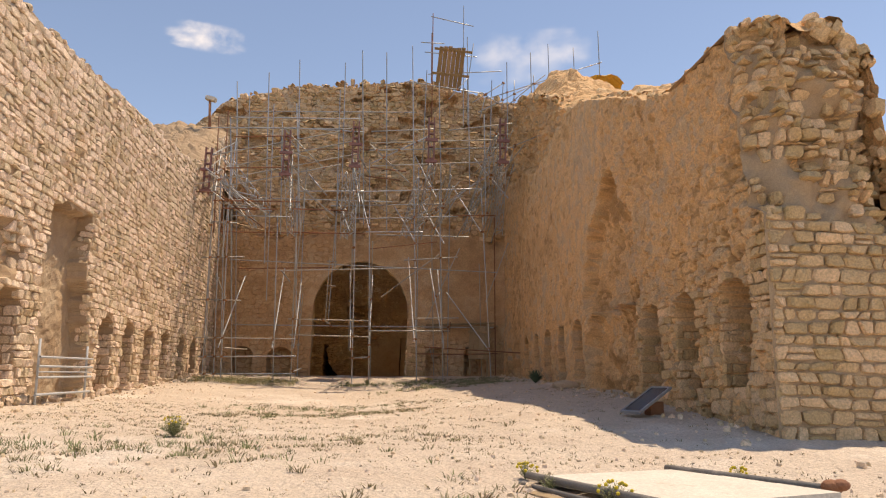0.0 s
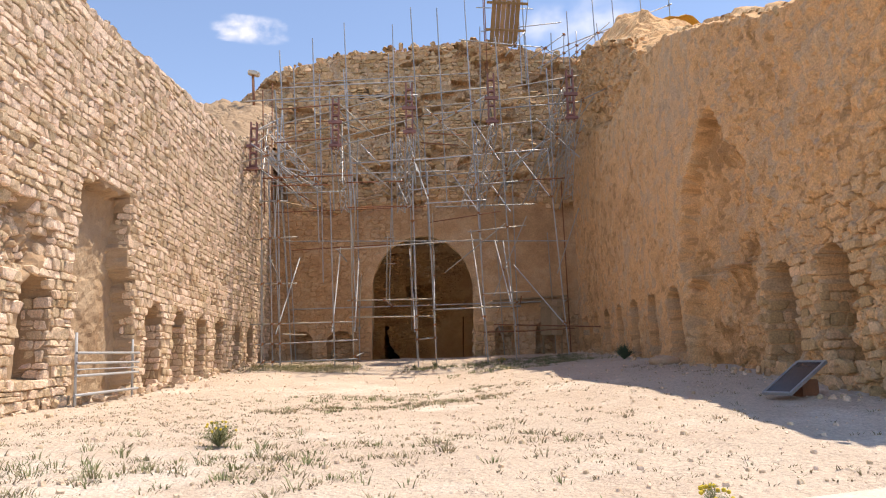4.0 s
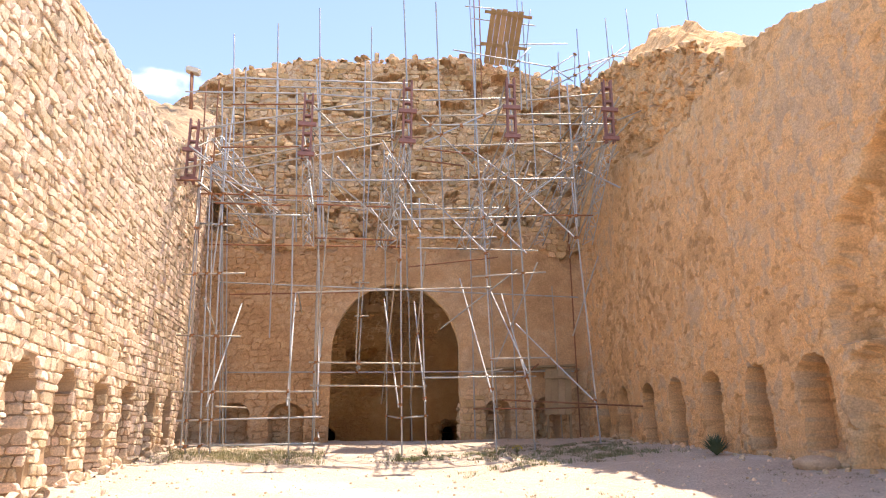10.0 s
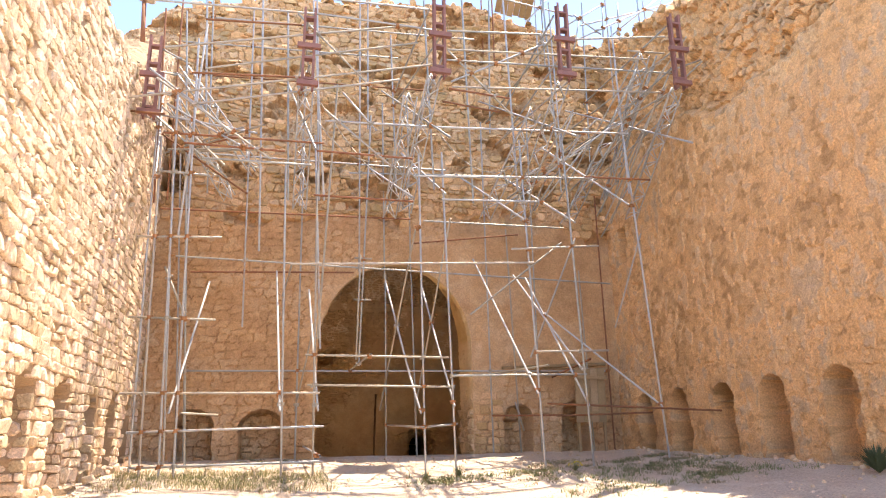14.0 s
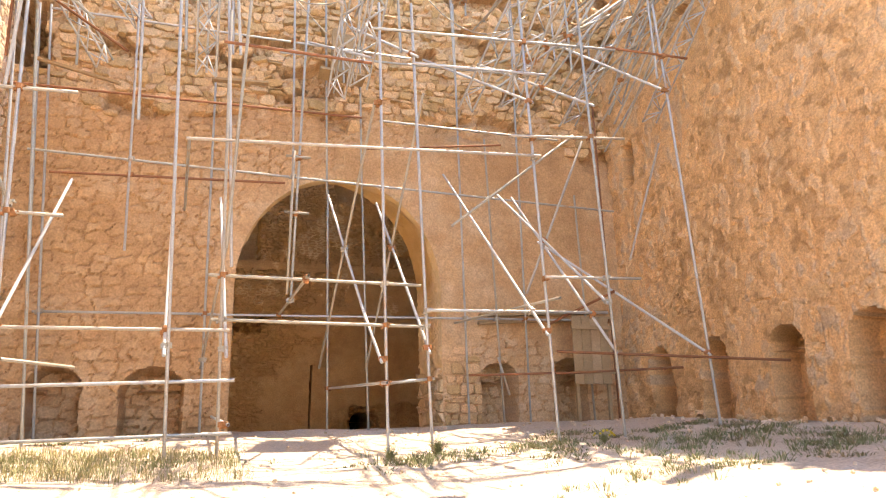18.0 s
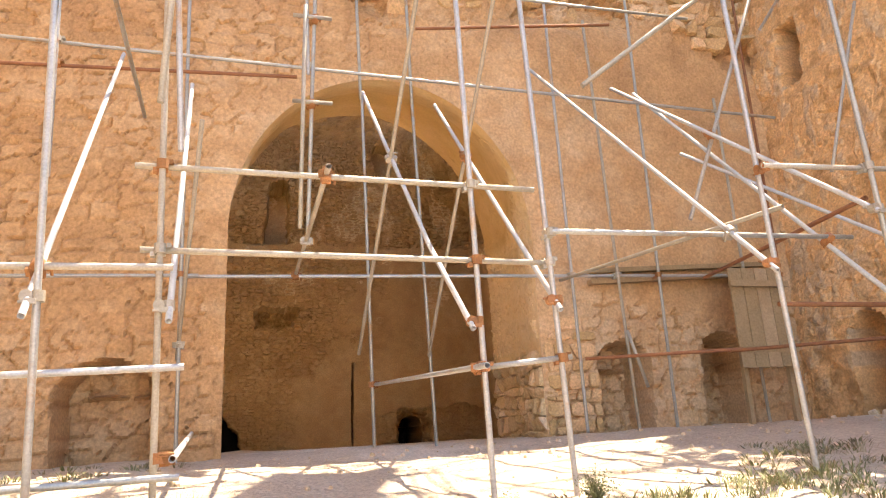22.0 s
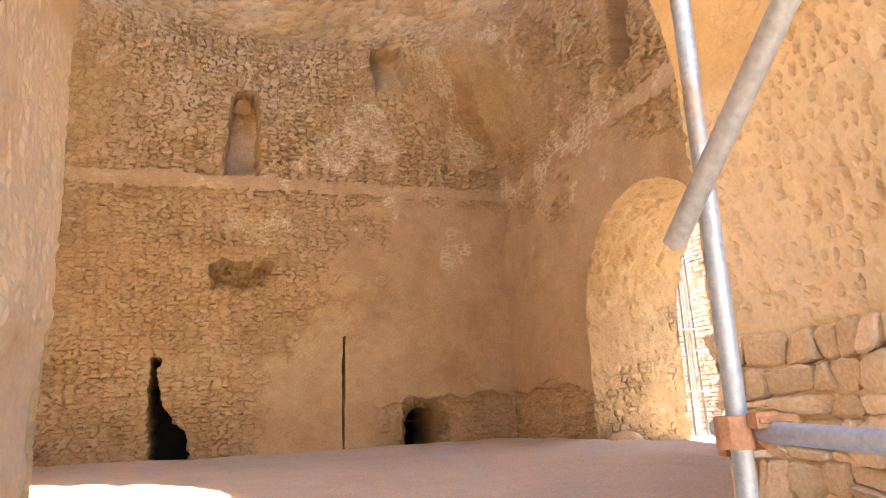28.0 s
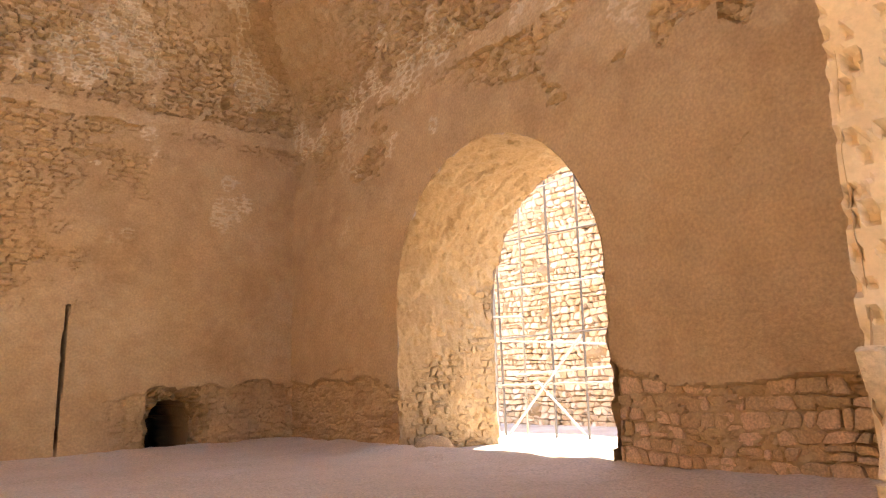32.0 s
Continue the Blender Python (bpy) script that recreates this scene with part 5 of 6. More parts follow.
# tubes on the broken crest beside the right wall
for x, z, xt, zt in ((4.22, 15.26, 5.8, 16.42), (4.67, 15.83, 5.61, 15.23), (5.93, 15.2, 7.84, 16.94), (7.35, 16.43, 10.75, 16.38), (1.0, 16.18, 4.67, 15.77), (4.51, 14.78, 7.11, 16.32), (3.06, 15.37, 3.96, 16.51), (4.6, 14.5, 4.89, 15.79), (5.74, 16.41, 5.67, 14.95), (6.3, 16.53, 6.27, 15.12), (7.25, 16.88, 7.37, 14.77)):
    pole(x, 32.0, z, xt, 32.0, zt, M_STEEL)
for x, z0, z1 in ((6.0, 13.0, 17.6), (7.2, 15.6, 18.2), (8.1, 16.2, 18.7), (9.4, 16.6, 18.6), (10.7, 16.7, 19.6)):
    pole(x, 32.2, z0, x - 0.05, 32.2, z1, M_STEEL)
pole(5.0, 32.2, 15.6, 10.8, 32.2, 17.9, M_STEEL)
# thin wire-like ropes sagging between the upper lifts
for (xa, ya, za), (xb, yb, zb), sag in (((-0.6, 28.9, 9.6), (1.6, 28.9, 9.3), 0.7), ((-3.6, 28.9, 9.7), (-1.1, 28.9, 9.6), 0.9), ((-4.0, 29.0, 11.0), (-2.0, 29.0, 8.3), 0.2)):
    last = None
    for k in np.linspace(0, 1, 9):
        p = (xa + (xb - xa) * k, ya, za + (zb - za) * k - sag * 4 * k * (1 - k))
        if last:
            tube(scaffold, Vector(last) - scaffold.location, Vector(p) - scaffold.location, M_PALE, "rope", 0.45)
        last = p

# clamps where tubes cross
n_clamp = 0
for i in range(len(PLACED)):
    for j in range(i):
        a, b = PLACED[i]
        c, d = PLACED[j]
        u, v, w = b - a, d - c, a - c
        uu, uv, vv, uw, vw = u.dot(u), u.dot(v), v.dot(v), u.dot(w), v.dot(w)
        den = uu * vv - uv * uv
        if den < 0.02 * uu * vv:
            continue
        s, t = (uv * vw - vv * uw) / den, (uu * vw - uv * uw) / den
        if not (-0.01 < s < 1.01 and -0.01 < t < 1.01):
            continue
        p, q = a + s * u, c + t * v
        if (p - q).length < 0.13 and n_clamp < 640:
            zax, xax = v.normalized(), (u - v * (uv / vv)).normalized()
            if abs(u.normalized().z) > abs(zax.z):
                zax, xax = u.normalized(), (v - u * (uv / uu)).normalized()
            m = Matrix((xax, zax.cross(xax), zax)).transposed().to_4x4()
            ob = new("clamp", CLAMPS[rng.randrange(3)])
            ob.parent = scaffold
            ob.matrix_basis = Matrix.Translation((p + q) / 2 - scaffold.location) @ m @ Matrix.Diagonal((1.3, 1.2, 1.3, 1))
            n_clamp += 1


def box_bm(bm, size, at, turn=None):
    m = Matrix.Translation(at) @ (turn.to_4x4() if turn else Matrix()) @ Matrix.Diagonal((*size, 1))
    bmesh.ops.create_cube(bm, size=1, matrix=m)


def bracket(x, y, z):
    """Red channel-steel bracket: two channels with stiffener plates and a cross plate."""
    ob = empty("steel_bracket", (x, y, z), "red oxide channel-steel bracket carrying the scaffold platform", "bracket", "platform brackets")
    for dx in (-0.09, 0.09):
        bm = bmesh.new()
        box_bm(bm, (0.012, 0.14, 2.0), (dx, 0, 1.0))
        box_bm(bm, (0.05, 0.012, 2.0), (dx * 1.25, 0.07, 1.0))
        box_bm(bm, (0.05, 0.012, 2.0), (dx * 1.25, -0.07, 1.0))
        part("channel", bm, M_RED, ob)
    for z in (0.25, 0.75, 1.3, 1.75):
        bm = bmesh.new()
        box_bm(bm, (0.2, 0.16, 0.05), (0, 0, z))
        part("spacer", bm, M_RED, ob)
    for z, w in ((0.12, 0.46), (1.02, 0.5)):
        bm = bmesh.new()
        box_bm(bm, (w, 0.1, 0.11), (0, -0.09, z))
        bmesh.ops.bevel(bm, geom=bm.edges[:], offset=0.012, segments=1)
        part("cross_plate", bm, M_RED, ob)
    return ob


for x, y, z in BRACKETS:
    bracket(x, y, z)


def girder(a, b, name="lattice_girder"):
    """Light lattice girder: three chords and zigzag lacing in one mesh each."""
    a, b = Vector(a), Vector(b)
    ob = empty(name, a, "silver lattice girder of welded steel rods under the platform", "girder", "lattice girders")
    d = (b - a)
    side = d.cross(Vector((0, 0, 1))).normalized() * 0.16
    up = side.cross(d).normalized() * 0.28
    chords = [side, -side, up]
    for c in chords:
        tube(ob, c, c + d, M_STEEL, "chord", 0.8)
    n = max(4, int(d.length / 0.28))
    for c0, c1 in ((0, 2), (1, 2), (0, 1)):
        for k in range(n):
            p = chords[c0] if k % 2 else chords[c1]
            q = chords[c1] if k % 2 else chords[c0]
            tube(ob, p + d * k / n, q + d * (k + 1) / n, M_WHITE if k % 3 else M_STEEL, "lacing_rod", 0.5)
    return ob


for a, b in (
    ((-3.9, 28.2, 10.5), (-3.85, 30.2, 7.9)), ((-1.05, 27.7, 10.5), (-1.3, 29.9, 7.9)), ((-1.5, 28.2, 10.2), (-1.6, 30.4, 7.9)), ((2.0, 27.4, 10.5), (1.6, 29.9, 7.9)), ((1.5, 28.0, 10.0), (1.0, 30.6, 8.1)),
    ((4.85, 27.2, 10.5), (5.3, 30.6, 8.4)), ((4.5, 28.0, 11.5), (3.9, 31.6, 8.6)), ((4.9, 28.5, 12.3), (5.3, 31.8, 9.4)), ((-7.0, 30.1, 10.4), (-5.6, 31.3, 8.4)), ((-6.9, 30.0, 11.2), (-5.0, 30.6, 8.9)),
):
    girder(a, b)

# loose boards left in the upper lifts
for x, y, z, size, ax, ay in ((-6.15, 32.35, 8.75, (1.5, 0.24, 0.045), 16, 12), (-1.05, 32.75, 9.62, (1.0, 0.4, 0.06), -8, 3), (-1.15, 32.85, 10.25, (0.24, 0.1, 1.15), 0, 2), (-0.9, 32.85, 10.2, (0.22, 0.08, 1.05), 0, 2), (-3.2, 32.4, 9.0, (1.1, 0.22, 0.045), 10, -4)):
    bm = bmesh.new()
    box_bm(bm, size, (0, 0, 0))
    bmesh.ops.bevel(bm, geom=bm.edges[:], offset=0.008, segments=1)
    bm.transform(Matrix.Translation(Vector((x, y, z)) - scaffold.location) @ Euler((radians(ax), radians(ay), 0)).to_matrix().to_4x4())
    part("board", bm, M_WOOD, scaffold, "rough brown board")

# ---- masonry laid bare at the foot of the arch, of the side doorway and of the room ----
jamb_x = lambda y: 1.42 + 0.71 * smooth(0, 0.75, (y - YB) / (YI - YB))
set_stones(passage, masonry(33.5, 37.57, 1.6, 3.7, 0.24, 0.31, 31, wave=0.2), lambda u, z, h: np.stack([jamb_x(u) + 0.015 - h, u, z], -1), lambda u, z, w, h: z < 3.35 + 0.3 * fbm(u * 1.2, u * 0, 141), all_of, 0.06, 32, M_JAMBSTONE, gap=0.007, tilt=0.5, vary=0.5, worn=(0.06, 0.3))
wall_back = bpy.data.objects["wall_back"]


def back_keep(u, z, w, h):
    """The bare rubble above the plaster, with stones fallen out here and there."""
    up = smooth(8.2, 9.6, z + 0.8 * fbm(u * 0.5, z * 0.5, 52))
    return (up > 0.45) & (z < back_top(u) - 0.15) & (fbm(u * 0.9, z * 1.4, 54) < 0.22) & (fbm(u * 3.1, z * 3.7, 143) < 0.3) & (u + 7.9 > 0.3 * (z < 11))


set_stones(wall_back, masonry(-8.6, 8.2, 7.6, 17.5, 0.2, 0.27, 35, wave=0.13), lambda u, z, h: np.stack([u, YB - h, z], -1), back_keep, lambda u, z: (np.abs(u) < 4) & (z < 9.9), 0.075, 36, M_MUDSTONE, depth=back_depth, gap=0.012, tilt=0.5, vary=0.6, worn=(0.1, 0.34))
set_stones(wall_back, masonry(1.44, 2.34, 1.9, 4.2, 0.2, 0.28, 33, wave=0.08), lambda u, z, h: np.stack([u, YB - h, z], -1), lambda u, z, w, h: z < 4.1 - 0.75 * (u - 1.4) + 0.4 * fbm(u * 2, z * 2, 142), all_of, 0.035, 34, M_MUDSTONE, gap=0.018, tilt=0.3)
room_east = bpy.data.objects["wall_room_east"]
set_stones(room_east, masonry(37.7, 43.55, 1.4, 4.0, 0.2, 0.27, 35, wave=0.1), lambda u, z, h: np.stack([XE + 0.09 - h, u, z], -1), lambda u, z, w, h: z < 3.3 + 0.5 * fbm(u * 1.2, z * 0.5, 143), all_of, 0.035, 36, M_MUDSTONE, gap=0.014, tilt=0.3)
set_stones(bpy.data.objects["side_passage"], masonry(7.85, 10.75, 1.3, 5.6, 0.19, 0.25, 37, wave=0.08), lambda u, z, h: np.stack([u, 49.72 - h, z], -1), lambda u, z, w, h: z < 3.0 + 0.8 * (u - 7.9) + 1.2 * fbm(u * 1.5, z * 1.5, 144), all_of, 0.05, 38, M_SIDE, gap=0.02, tilt=0.4)
court = bpy.data.objects["wall_court"]
set_stones(court, masonry(46.0, 62.0, 1.0, 11, 0.22, 0.3, 39, wave=0.1), lambda u, z, h: np.stack([17.45 - h, u, z], -1), lambda u, z, w, h: z < 99, lambda u, z: (u > 50) & (u < 57) & (z < 7), 0.1, 40, M_STONE, gap=0.015, tilt=0.4)

# ---- steel barrier before the tall recess ----
gate = empty("steel_barrier", (-7.3, 16.3, float(ground(-7.3, 16.3))), "white pipe barrier leaning across the tall recess", "barrier")
g0 = gate.location.copy()
for y, z1 in ((16.3, 2.5), (18.9, 2.47)):
    tube(gate, Vector((-7.3, y, float(ground(-7.3, y)) - 0.05)) - g0, Vector((-7.33, y - 0.05, z1)) - g0, M_WHITE, "post", 1.15)
for za, zb, th in [(2.1, 2.16, 1.1), (1.9, 1.95, 1.1), (1.78, 1.83, 0.6), (1.66, 1.72, 1.1), (1.29, 1.35, 1.2)]:
    tube(gate, Vector((-7.25, 16.15, za)) - g0, Vector((-7.25, 19.05, zb)) - g0, M_WHITE, "rail", th)

# ---- pipe fence at the drop beside the wall ----
fence = empty("pipe_fence", (-12.9, 9.0, 0.3), "white pipe fence on rusty posts at the edge of the drop", "fence")
f0 = fence.location.copy()
for x in (-16.7, -12.92, -9.2):
    gz = float(ground(x, 9.0))
    tube(fence, Vector((x, 9.0, gz - 0.1)) - f0, Vector((x, 9.0, 1.63 + 0.045 * (x + 12.9))) - f0, M_RUST if x < -10 else M_PALE, "post", 1.2)
for z in (1.58, 1.06):
    tube(fence, Vector((-20.0, 8.95, z - 0.32)) - f0, Vector((-12.9, 8.95, z)) - f0, M_WHITE, "rail", 1.1)
    tube(fence, Vector((-12.9, 8.95, z)) - f0, Vector((-9.0, 8.95, z + 0.17)) - f0, M_WHITE, "rail", 1.1)

# ---- tilted panel in a frame by the wall ----
panel = empty("tilted_panel", (5.0, 12.95, float(ground(5.0, 12.95))), "dark glass panel in a grey frame tilted on a short stand", "panel")
tilt = Matrix.Translation((0.02, 0.0, 0.29)) @ (Matrix.Rotation(radians(22), 4, "Z") @ Matrix.Rotation(radians(-30), 4, "Y"))
M_GLASS = material("dark_glass", (0.055, 0.045, 0.045), (0.04, 0.033, 0.035), 6.0, rough=0.18, bump=0, grain=40)
M_FRAME = material("grey_aluminium", (0.34, 0.34, 0.35), (0.27, 0.27, 0.28), 6.0, rough=0.6, bump=0.1, grain=60, metal=0.3)
bm = bmesh.new()
box_bm(bm, (0.84, 0.44, 0.02), (0, 0, 0))
bm.transform(tilt)
part("glass", bm, M_GLASS, panel, "dark dusty glass")
for size, at in (((0.92, 0.04, 0.045), (0, 0.24, 0)), ((0.92, 0.04, 0.045), (0, -0.24, 0)), ((0.04, 0.44, 0.045), (0.44, 0, 0)), ((0.04, 0.44, 0.045), (-0.44, 0, 0))):
    bm = bmesh.new()
    box_bm(bm, size, at)
    bmesh.ops.bevel(bm, geom=bm.edges[:], offset=0.008, segments=1)
    bm.transform(tilt)
    part("frame_bar", bm, M_FRAME, panel)
bm = bmesh.new()
box_bm(bm, (0.24, 0.34, 0.42), (0.18, 0.04, 0.05))
bmesh.ops.bevel(bm, geom=bm.edges[:], offset=0.02, segments=1)
part("stand", bm, M_RUST, panel, "rusty box stand")

# ---- boarded walkway with a pipe edge ----
WZ = 0.7
walkway = empty("walkway_slab", (2.9, 6.75, WZ), "pale worn board platform edged with a grey pipe and a brown plank", "walkway")
M_SLAB = material("pale_boards", (0.66, 0.60, 0.52), (0.57, 0.51, 0.43), 1.5, bump=0.5, grain=30, stain=(0.48, 0.40, 0.31), stain_scale=1.4, stain_at=0.6)
turn = Matrix.Rotation(math.atan2(0.75, 1.85), 3, "Z")
M_LOG = material("weathered_grey_pipe", (0.20, 0.185, 0.17), (0.14, 0.125, 0.115), 4.0, rough=0.8, bump=0.3, grain=50, stain=(0.27, 0.24, 0.21), stain_scale=3.0)
for k in range(3):
    bm = bmesh.new()
    box_bm(bm, (1.94, 0.64, 0.05), (0, 0, 0))
    bmesh.ops.bevel(bm, geom=bm.edges[:], offset=0.01, segments=1)
    bm.transform(Matrix.Translation(turn @ Vector((0.0, 0.66 - 0.66 * k, 0.02 + 0.004 * k))) @ turn.to_4x4())
    part("board", bm, M_SLAB, walkway)
for p, q, m, th in (((-1.02, 1.02, 0.05), (-1.04, -1.1, 0.05), M_LOG, 1.5), ((0.92, 1.08, 0.05), (1.1, -0.75, 0.05), M_LOG, 1.6), ((-1.14, 0.98, -0.02), (-1.2, -1.1, -0.03), M_LOG, 0.9)):
    tube(walkway, turn @ Vector(p), turn @ Vector(q), m, "edge_pipe", th)
bm = bmesh.new()
box_bm(bm, (0.14, 2.0, 0.05), (-1.26, -0.1, -0.07))
bm.transform(turn.to_4x4())
part("edge_plank", bm, M_WOOD, walkway, "brown plank half sunk in sand")
bm = bmesh.new()
for at, r in (((1.11, -0.8, 0.07), 0.085), ((1.16, -0.86, 0.09), 0.07), ((1.2, -0.78, 0.05), 0.06)):
    bmesh.ops.create_icosphere(bm, subdivisions=2, radius=r, matrix=Matrix.Translation(turn @ Vector(at)) @ Matrix.Diagonal((1.2, 0.9, 0.8, 1)))
part("pipe_coupling", bm, M_RUST, walkway, "lumpy rusty pipe coupling")

# ---- hoist tower with its board chute on top of the wall ----
hoist = empty("hoist_tower", (3.2, 33.9, 16.0), "scaffold hoist tower with an upright timber chute on the wall top", "hoist")
h0 = hoist.location.copy()
for x, y, z1 in ((2.35, 33.3, 20.6), (4.15, 33.3, 19.4), (2.4, 34.6, 20.2), (4.1, 34.6, 19.2), (3.95, 33.4, 21.2)):
    tube(hoist, Vector((x, y, 14.6)) - h0, Vector((x - 0.06, y, z1)) - h0, M_RUST if x < 3 else M_STEEL, "upright")
for a, b in (((2.1, 33.25, 17.2), (5.9, 33.25, 17.6)), ((1.9, 33.25, 18.4), (4.6, 33.25, 18.3)), ((2.2, 33.25, 20.4), (4.4, 33.25, 20.0)), ((1.7, 33.2, 18.9), (2.9, 33.2, 18.9)), ((4.1, 33.2, 16.6), (4.4, 33.2, 19.0))):
    tube(hoist, Vector(a) - h0, Vector(b) - h0, M_STEEL, "cross_tube")
M_CHUTE = material("brown_boards", (0.36, 0.235, 0.125), (0.27, 0.165, 0.085), 2.0, rough=0.8, bump=0.4, grain=30, per_object=0.2)
for k in range(6):
    bm = bmesh.new()
    box_bm(bm, (0.205, 0.035, 2.05 + 0.06 * (k % 3)), (-0.6 + 0.22 * k, -0.42, 1.6))
    bm.transform(Matrix.Translation((0, -0.42, 0.7)) @ Matrix.Rotation(radians(34), 4, "X") @ Matrix.Rotation(radians(3), 4, "Y") @ Matrix.Translation((0, 0.42, -0.7)))
    part("board", bm, M_CHUTE, hoist)
for z in (1.3, 2.5):
    bm = bmesh.new()
    box_bm(bm, (1.9, 0.05, 0.12), (0.0, -0.46, z))
    bm.transform(Matrix.Translation((0, -0.42, 0.7)) @ Matrix.Rotation(radians(34), 4, "X") @ Matrix.Rotation(radians(3), 4, "Y") @ Matrix.Translation((0, 0.42, -0.7)))
    part("batten", bm, M_CHUTE, hoist)

# pillar stub, timber shutter, yellow sheet
stub = empty("pipe_post", (-8.4, 33.2, 13.2), "thick dark pipe post with a lumpy pale cap", "post")
tube(stub, (0, 0, 0), (-0.12, 0, 2.0), M_RUST, "shaft", 2.6)
bm = bmesh.new()
box_bm(bm, (0.5, 0.34, 0.18), (-0.07, 0, 2.02), Matrix.Rotation(radians(12), 3, "Y"))
bmesh.ops.bevel(bm, geom=bm.edges[:], offset=0.06, segments=2)
part("cap", bm, M_SLAB, stub)
shutter = empty("timber_shutter", (4.75, 32.75, float(ground(4.75, 32.7))), "grey board shutter leaning on the wall by the niche", "shutter")
sz = 2.95 - shutter.location.z
for k in range(4):
    bm = bmesh.new()
    box_bm(bm, (0.225, 0.03, 1.55), (-0.36 + 0.235 * k, 0.0, sz + 0.75), Matrix.Rotation(radians(-6), 3, "X") @ Matrix.Rotation(radians(4), 3, "Y"))
    part("board", bm, M_WOOD, shutter)
for z in (0.25, 1.25):
    bm = bmesh.new()
    box_bm(bm, (1.05, 0.05, 0.09), (0.0, -0.06, sz + z))
    part("batten", bm, M_WOOD, shutter)
for x in (-0.4, 0.4):
    bm = bmesh.new()
    box_bm(bm, (0.07, 0.07, sz + 0.4), (x, 0.05, (sz + 0.4) / 2 - 0.1))
    part("prop", bm, M_WOOD, shutter)
lintel = empty("timber_lintel", (4.0, 33.4, 4.5), "weathered brown timber bearers let into the wall over the niches", "beam")
for z, y, x0, x1 in ((-0.06, -0.02, -1.75, 1.75), (0.1, 0.0, -1.7, 1.6)):
    bm = bmesh.new()
    box_bm(bm, (x1 - x0, 0.14, 0.07), ((x0 + x1) / 2, y, z), Matrix.Rotation(radians(-3 if z > 0 else -3.4), 3, "Y"))
    bmesh.ops.bevel(bm, geom=bm.edges[:], offset=0.012, segments=1)
    part("bearer", bm, M_WOOD, lintel)
M_YELLOW = material("faded_yellow_sheet", (0.55, 0.36, 0.08), (0.45, 0.27, 0.05), 3.0, rough=0.6, bump=0.2, grain=20)
u, v = np.meshgrid(np.linspace(0, 1, 14), np.linspace(0, 1, 10))
Soup().grid(np.stack([9.0 + 1.9 * u, 29.4 + 0.9 * v, 15.5 + 0.45 * np.sin(u * 3.1) * (1 - 0.5 * v) + 0.25 * fbm(u * 4, v * 4, 140)], -1)).make("crumpled_sheet", M_YELLOW, label="crumpled yellow plastic sheet on the wall top", category="sheet")

# scaffold in the court beyond the side doorway
court_scaffold = empty("court_scaffold", (13.5, 51.0, 1.5), "steel scaffold standing in the sunny court", "scaffold")
k0 = court_scaffold.location.copy()
for y, m, th in ((52.38, M_LOG, 1.6), (52.24, M_STEEL, 2.2), (52.1, M_STEEL, 2.2), (51.75, M_LOG, 1.4), (50.85, M_PALE, 1.2), (49.75, M_LOG, 1.4), (48.6, M_LOG, 1.3)):
    tube(court_scaffold, Vector((13.0, y, float(ground(13.0, y)) - 0.1)) - k0, Vector((13.0, y + (0.25 if y == 51.75 else 0.03), 9.4)) - k0, m, "standard", th)
for ya, za, yb, zb, m in ((51.6, 7.36, 47.6, 7.25, M_LOG), (51.9, 7.5, 50.9, 7.55, M_PALE), (51.6, 5.91, 47.6, 5.84, M_STEEL), (52.3, 5.15, 50.8, 5.03, M_STEEL), (51.8, 4.46, 47.6, 4.5, M_LOG), (51.8, 4.4, 47.6, 4.1, M_STEEL), (51.2, 3.4, 47.6, 3.55, M_STEEL), (52.35, 3.08, 47.6, 3.17, M_PALE), (50.9, 8.65, 47.6, 8.85, M_STEEL)):
    tube(court_scaffold, Vector((12.94, ya, za)) - k0, Vector((12.94, yb, zb)) - k0, m, "ledger", 1.15)
tube(court_scaffold, Vector((12.9, 51.5, 1.7)) - k0, Vector((12.9, 48.6, 4.4)) - k0, M_WHITE, "brace", 1.6)
tube(court_scaffold, Vector((12.9, 50.3, 3.2)) - k0, Vector((12.9, 48.6, 1.8)) - k0, M_WHITE, "brace", 1.3)
boulder = Soup()
ba, bb = np.meshgrid(np.linspace(0, 2 * math.pi, 17), np.linspace(0, math.pi, 9))
br = 0.45 * (1 + 0.25 * fbm(ba * 1.2, bb * 1.2, 150))
boulder.grid(np.stack([8.3 + br * np.sin(bb) * np.cos(ba) * 1.1, 49.0 + 0.75 * br * np.sin(bb) * np.sin(ba), float(ground(8.3, 49.0)) + 0.1 + 0.75 * br * np.cos(bb)], -1)).make("boulder", M_MUDSTONE, label="rounded fallen boulder by the doorway", category="boulder")
blk = Soup()
blk.grid(np.stack([5.55 + 0.42 * np.sin(bb) * np.cos(ba) * (1 + 0.3 * fbm(ba, bb, 151)), 20.6 + 0.3 * np.sin(bb) * np.sin(ba), float(ground(5.5, 20.6)) + 0.06 + 0.16 * np.cos(bb)], -1)).make("fallen_block", M_RUBBLE, label="flat fallen stone block at the wall foot", category="stone")

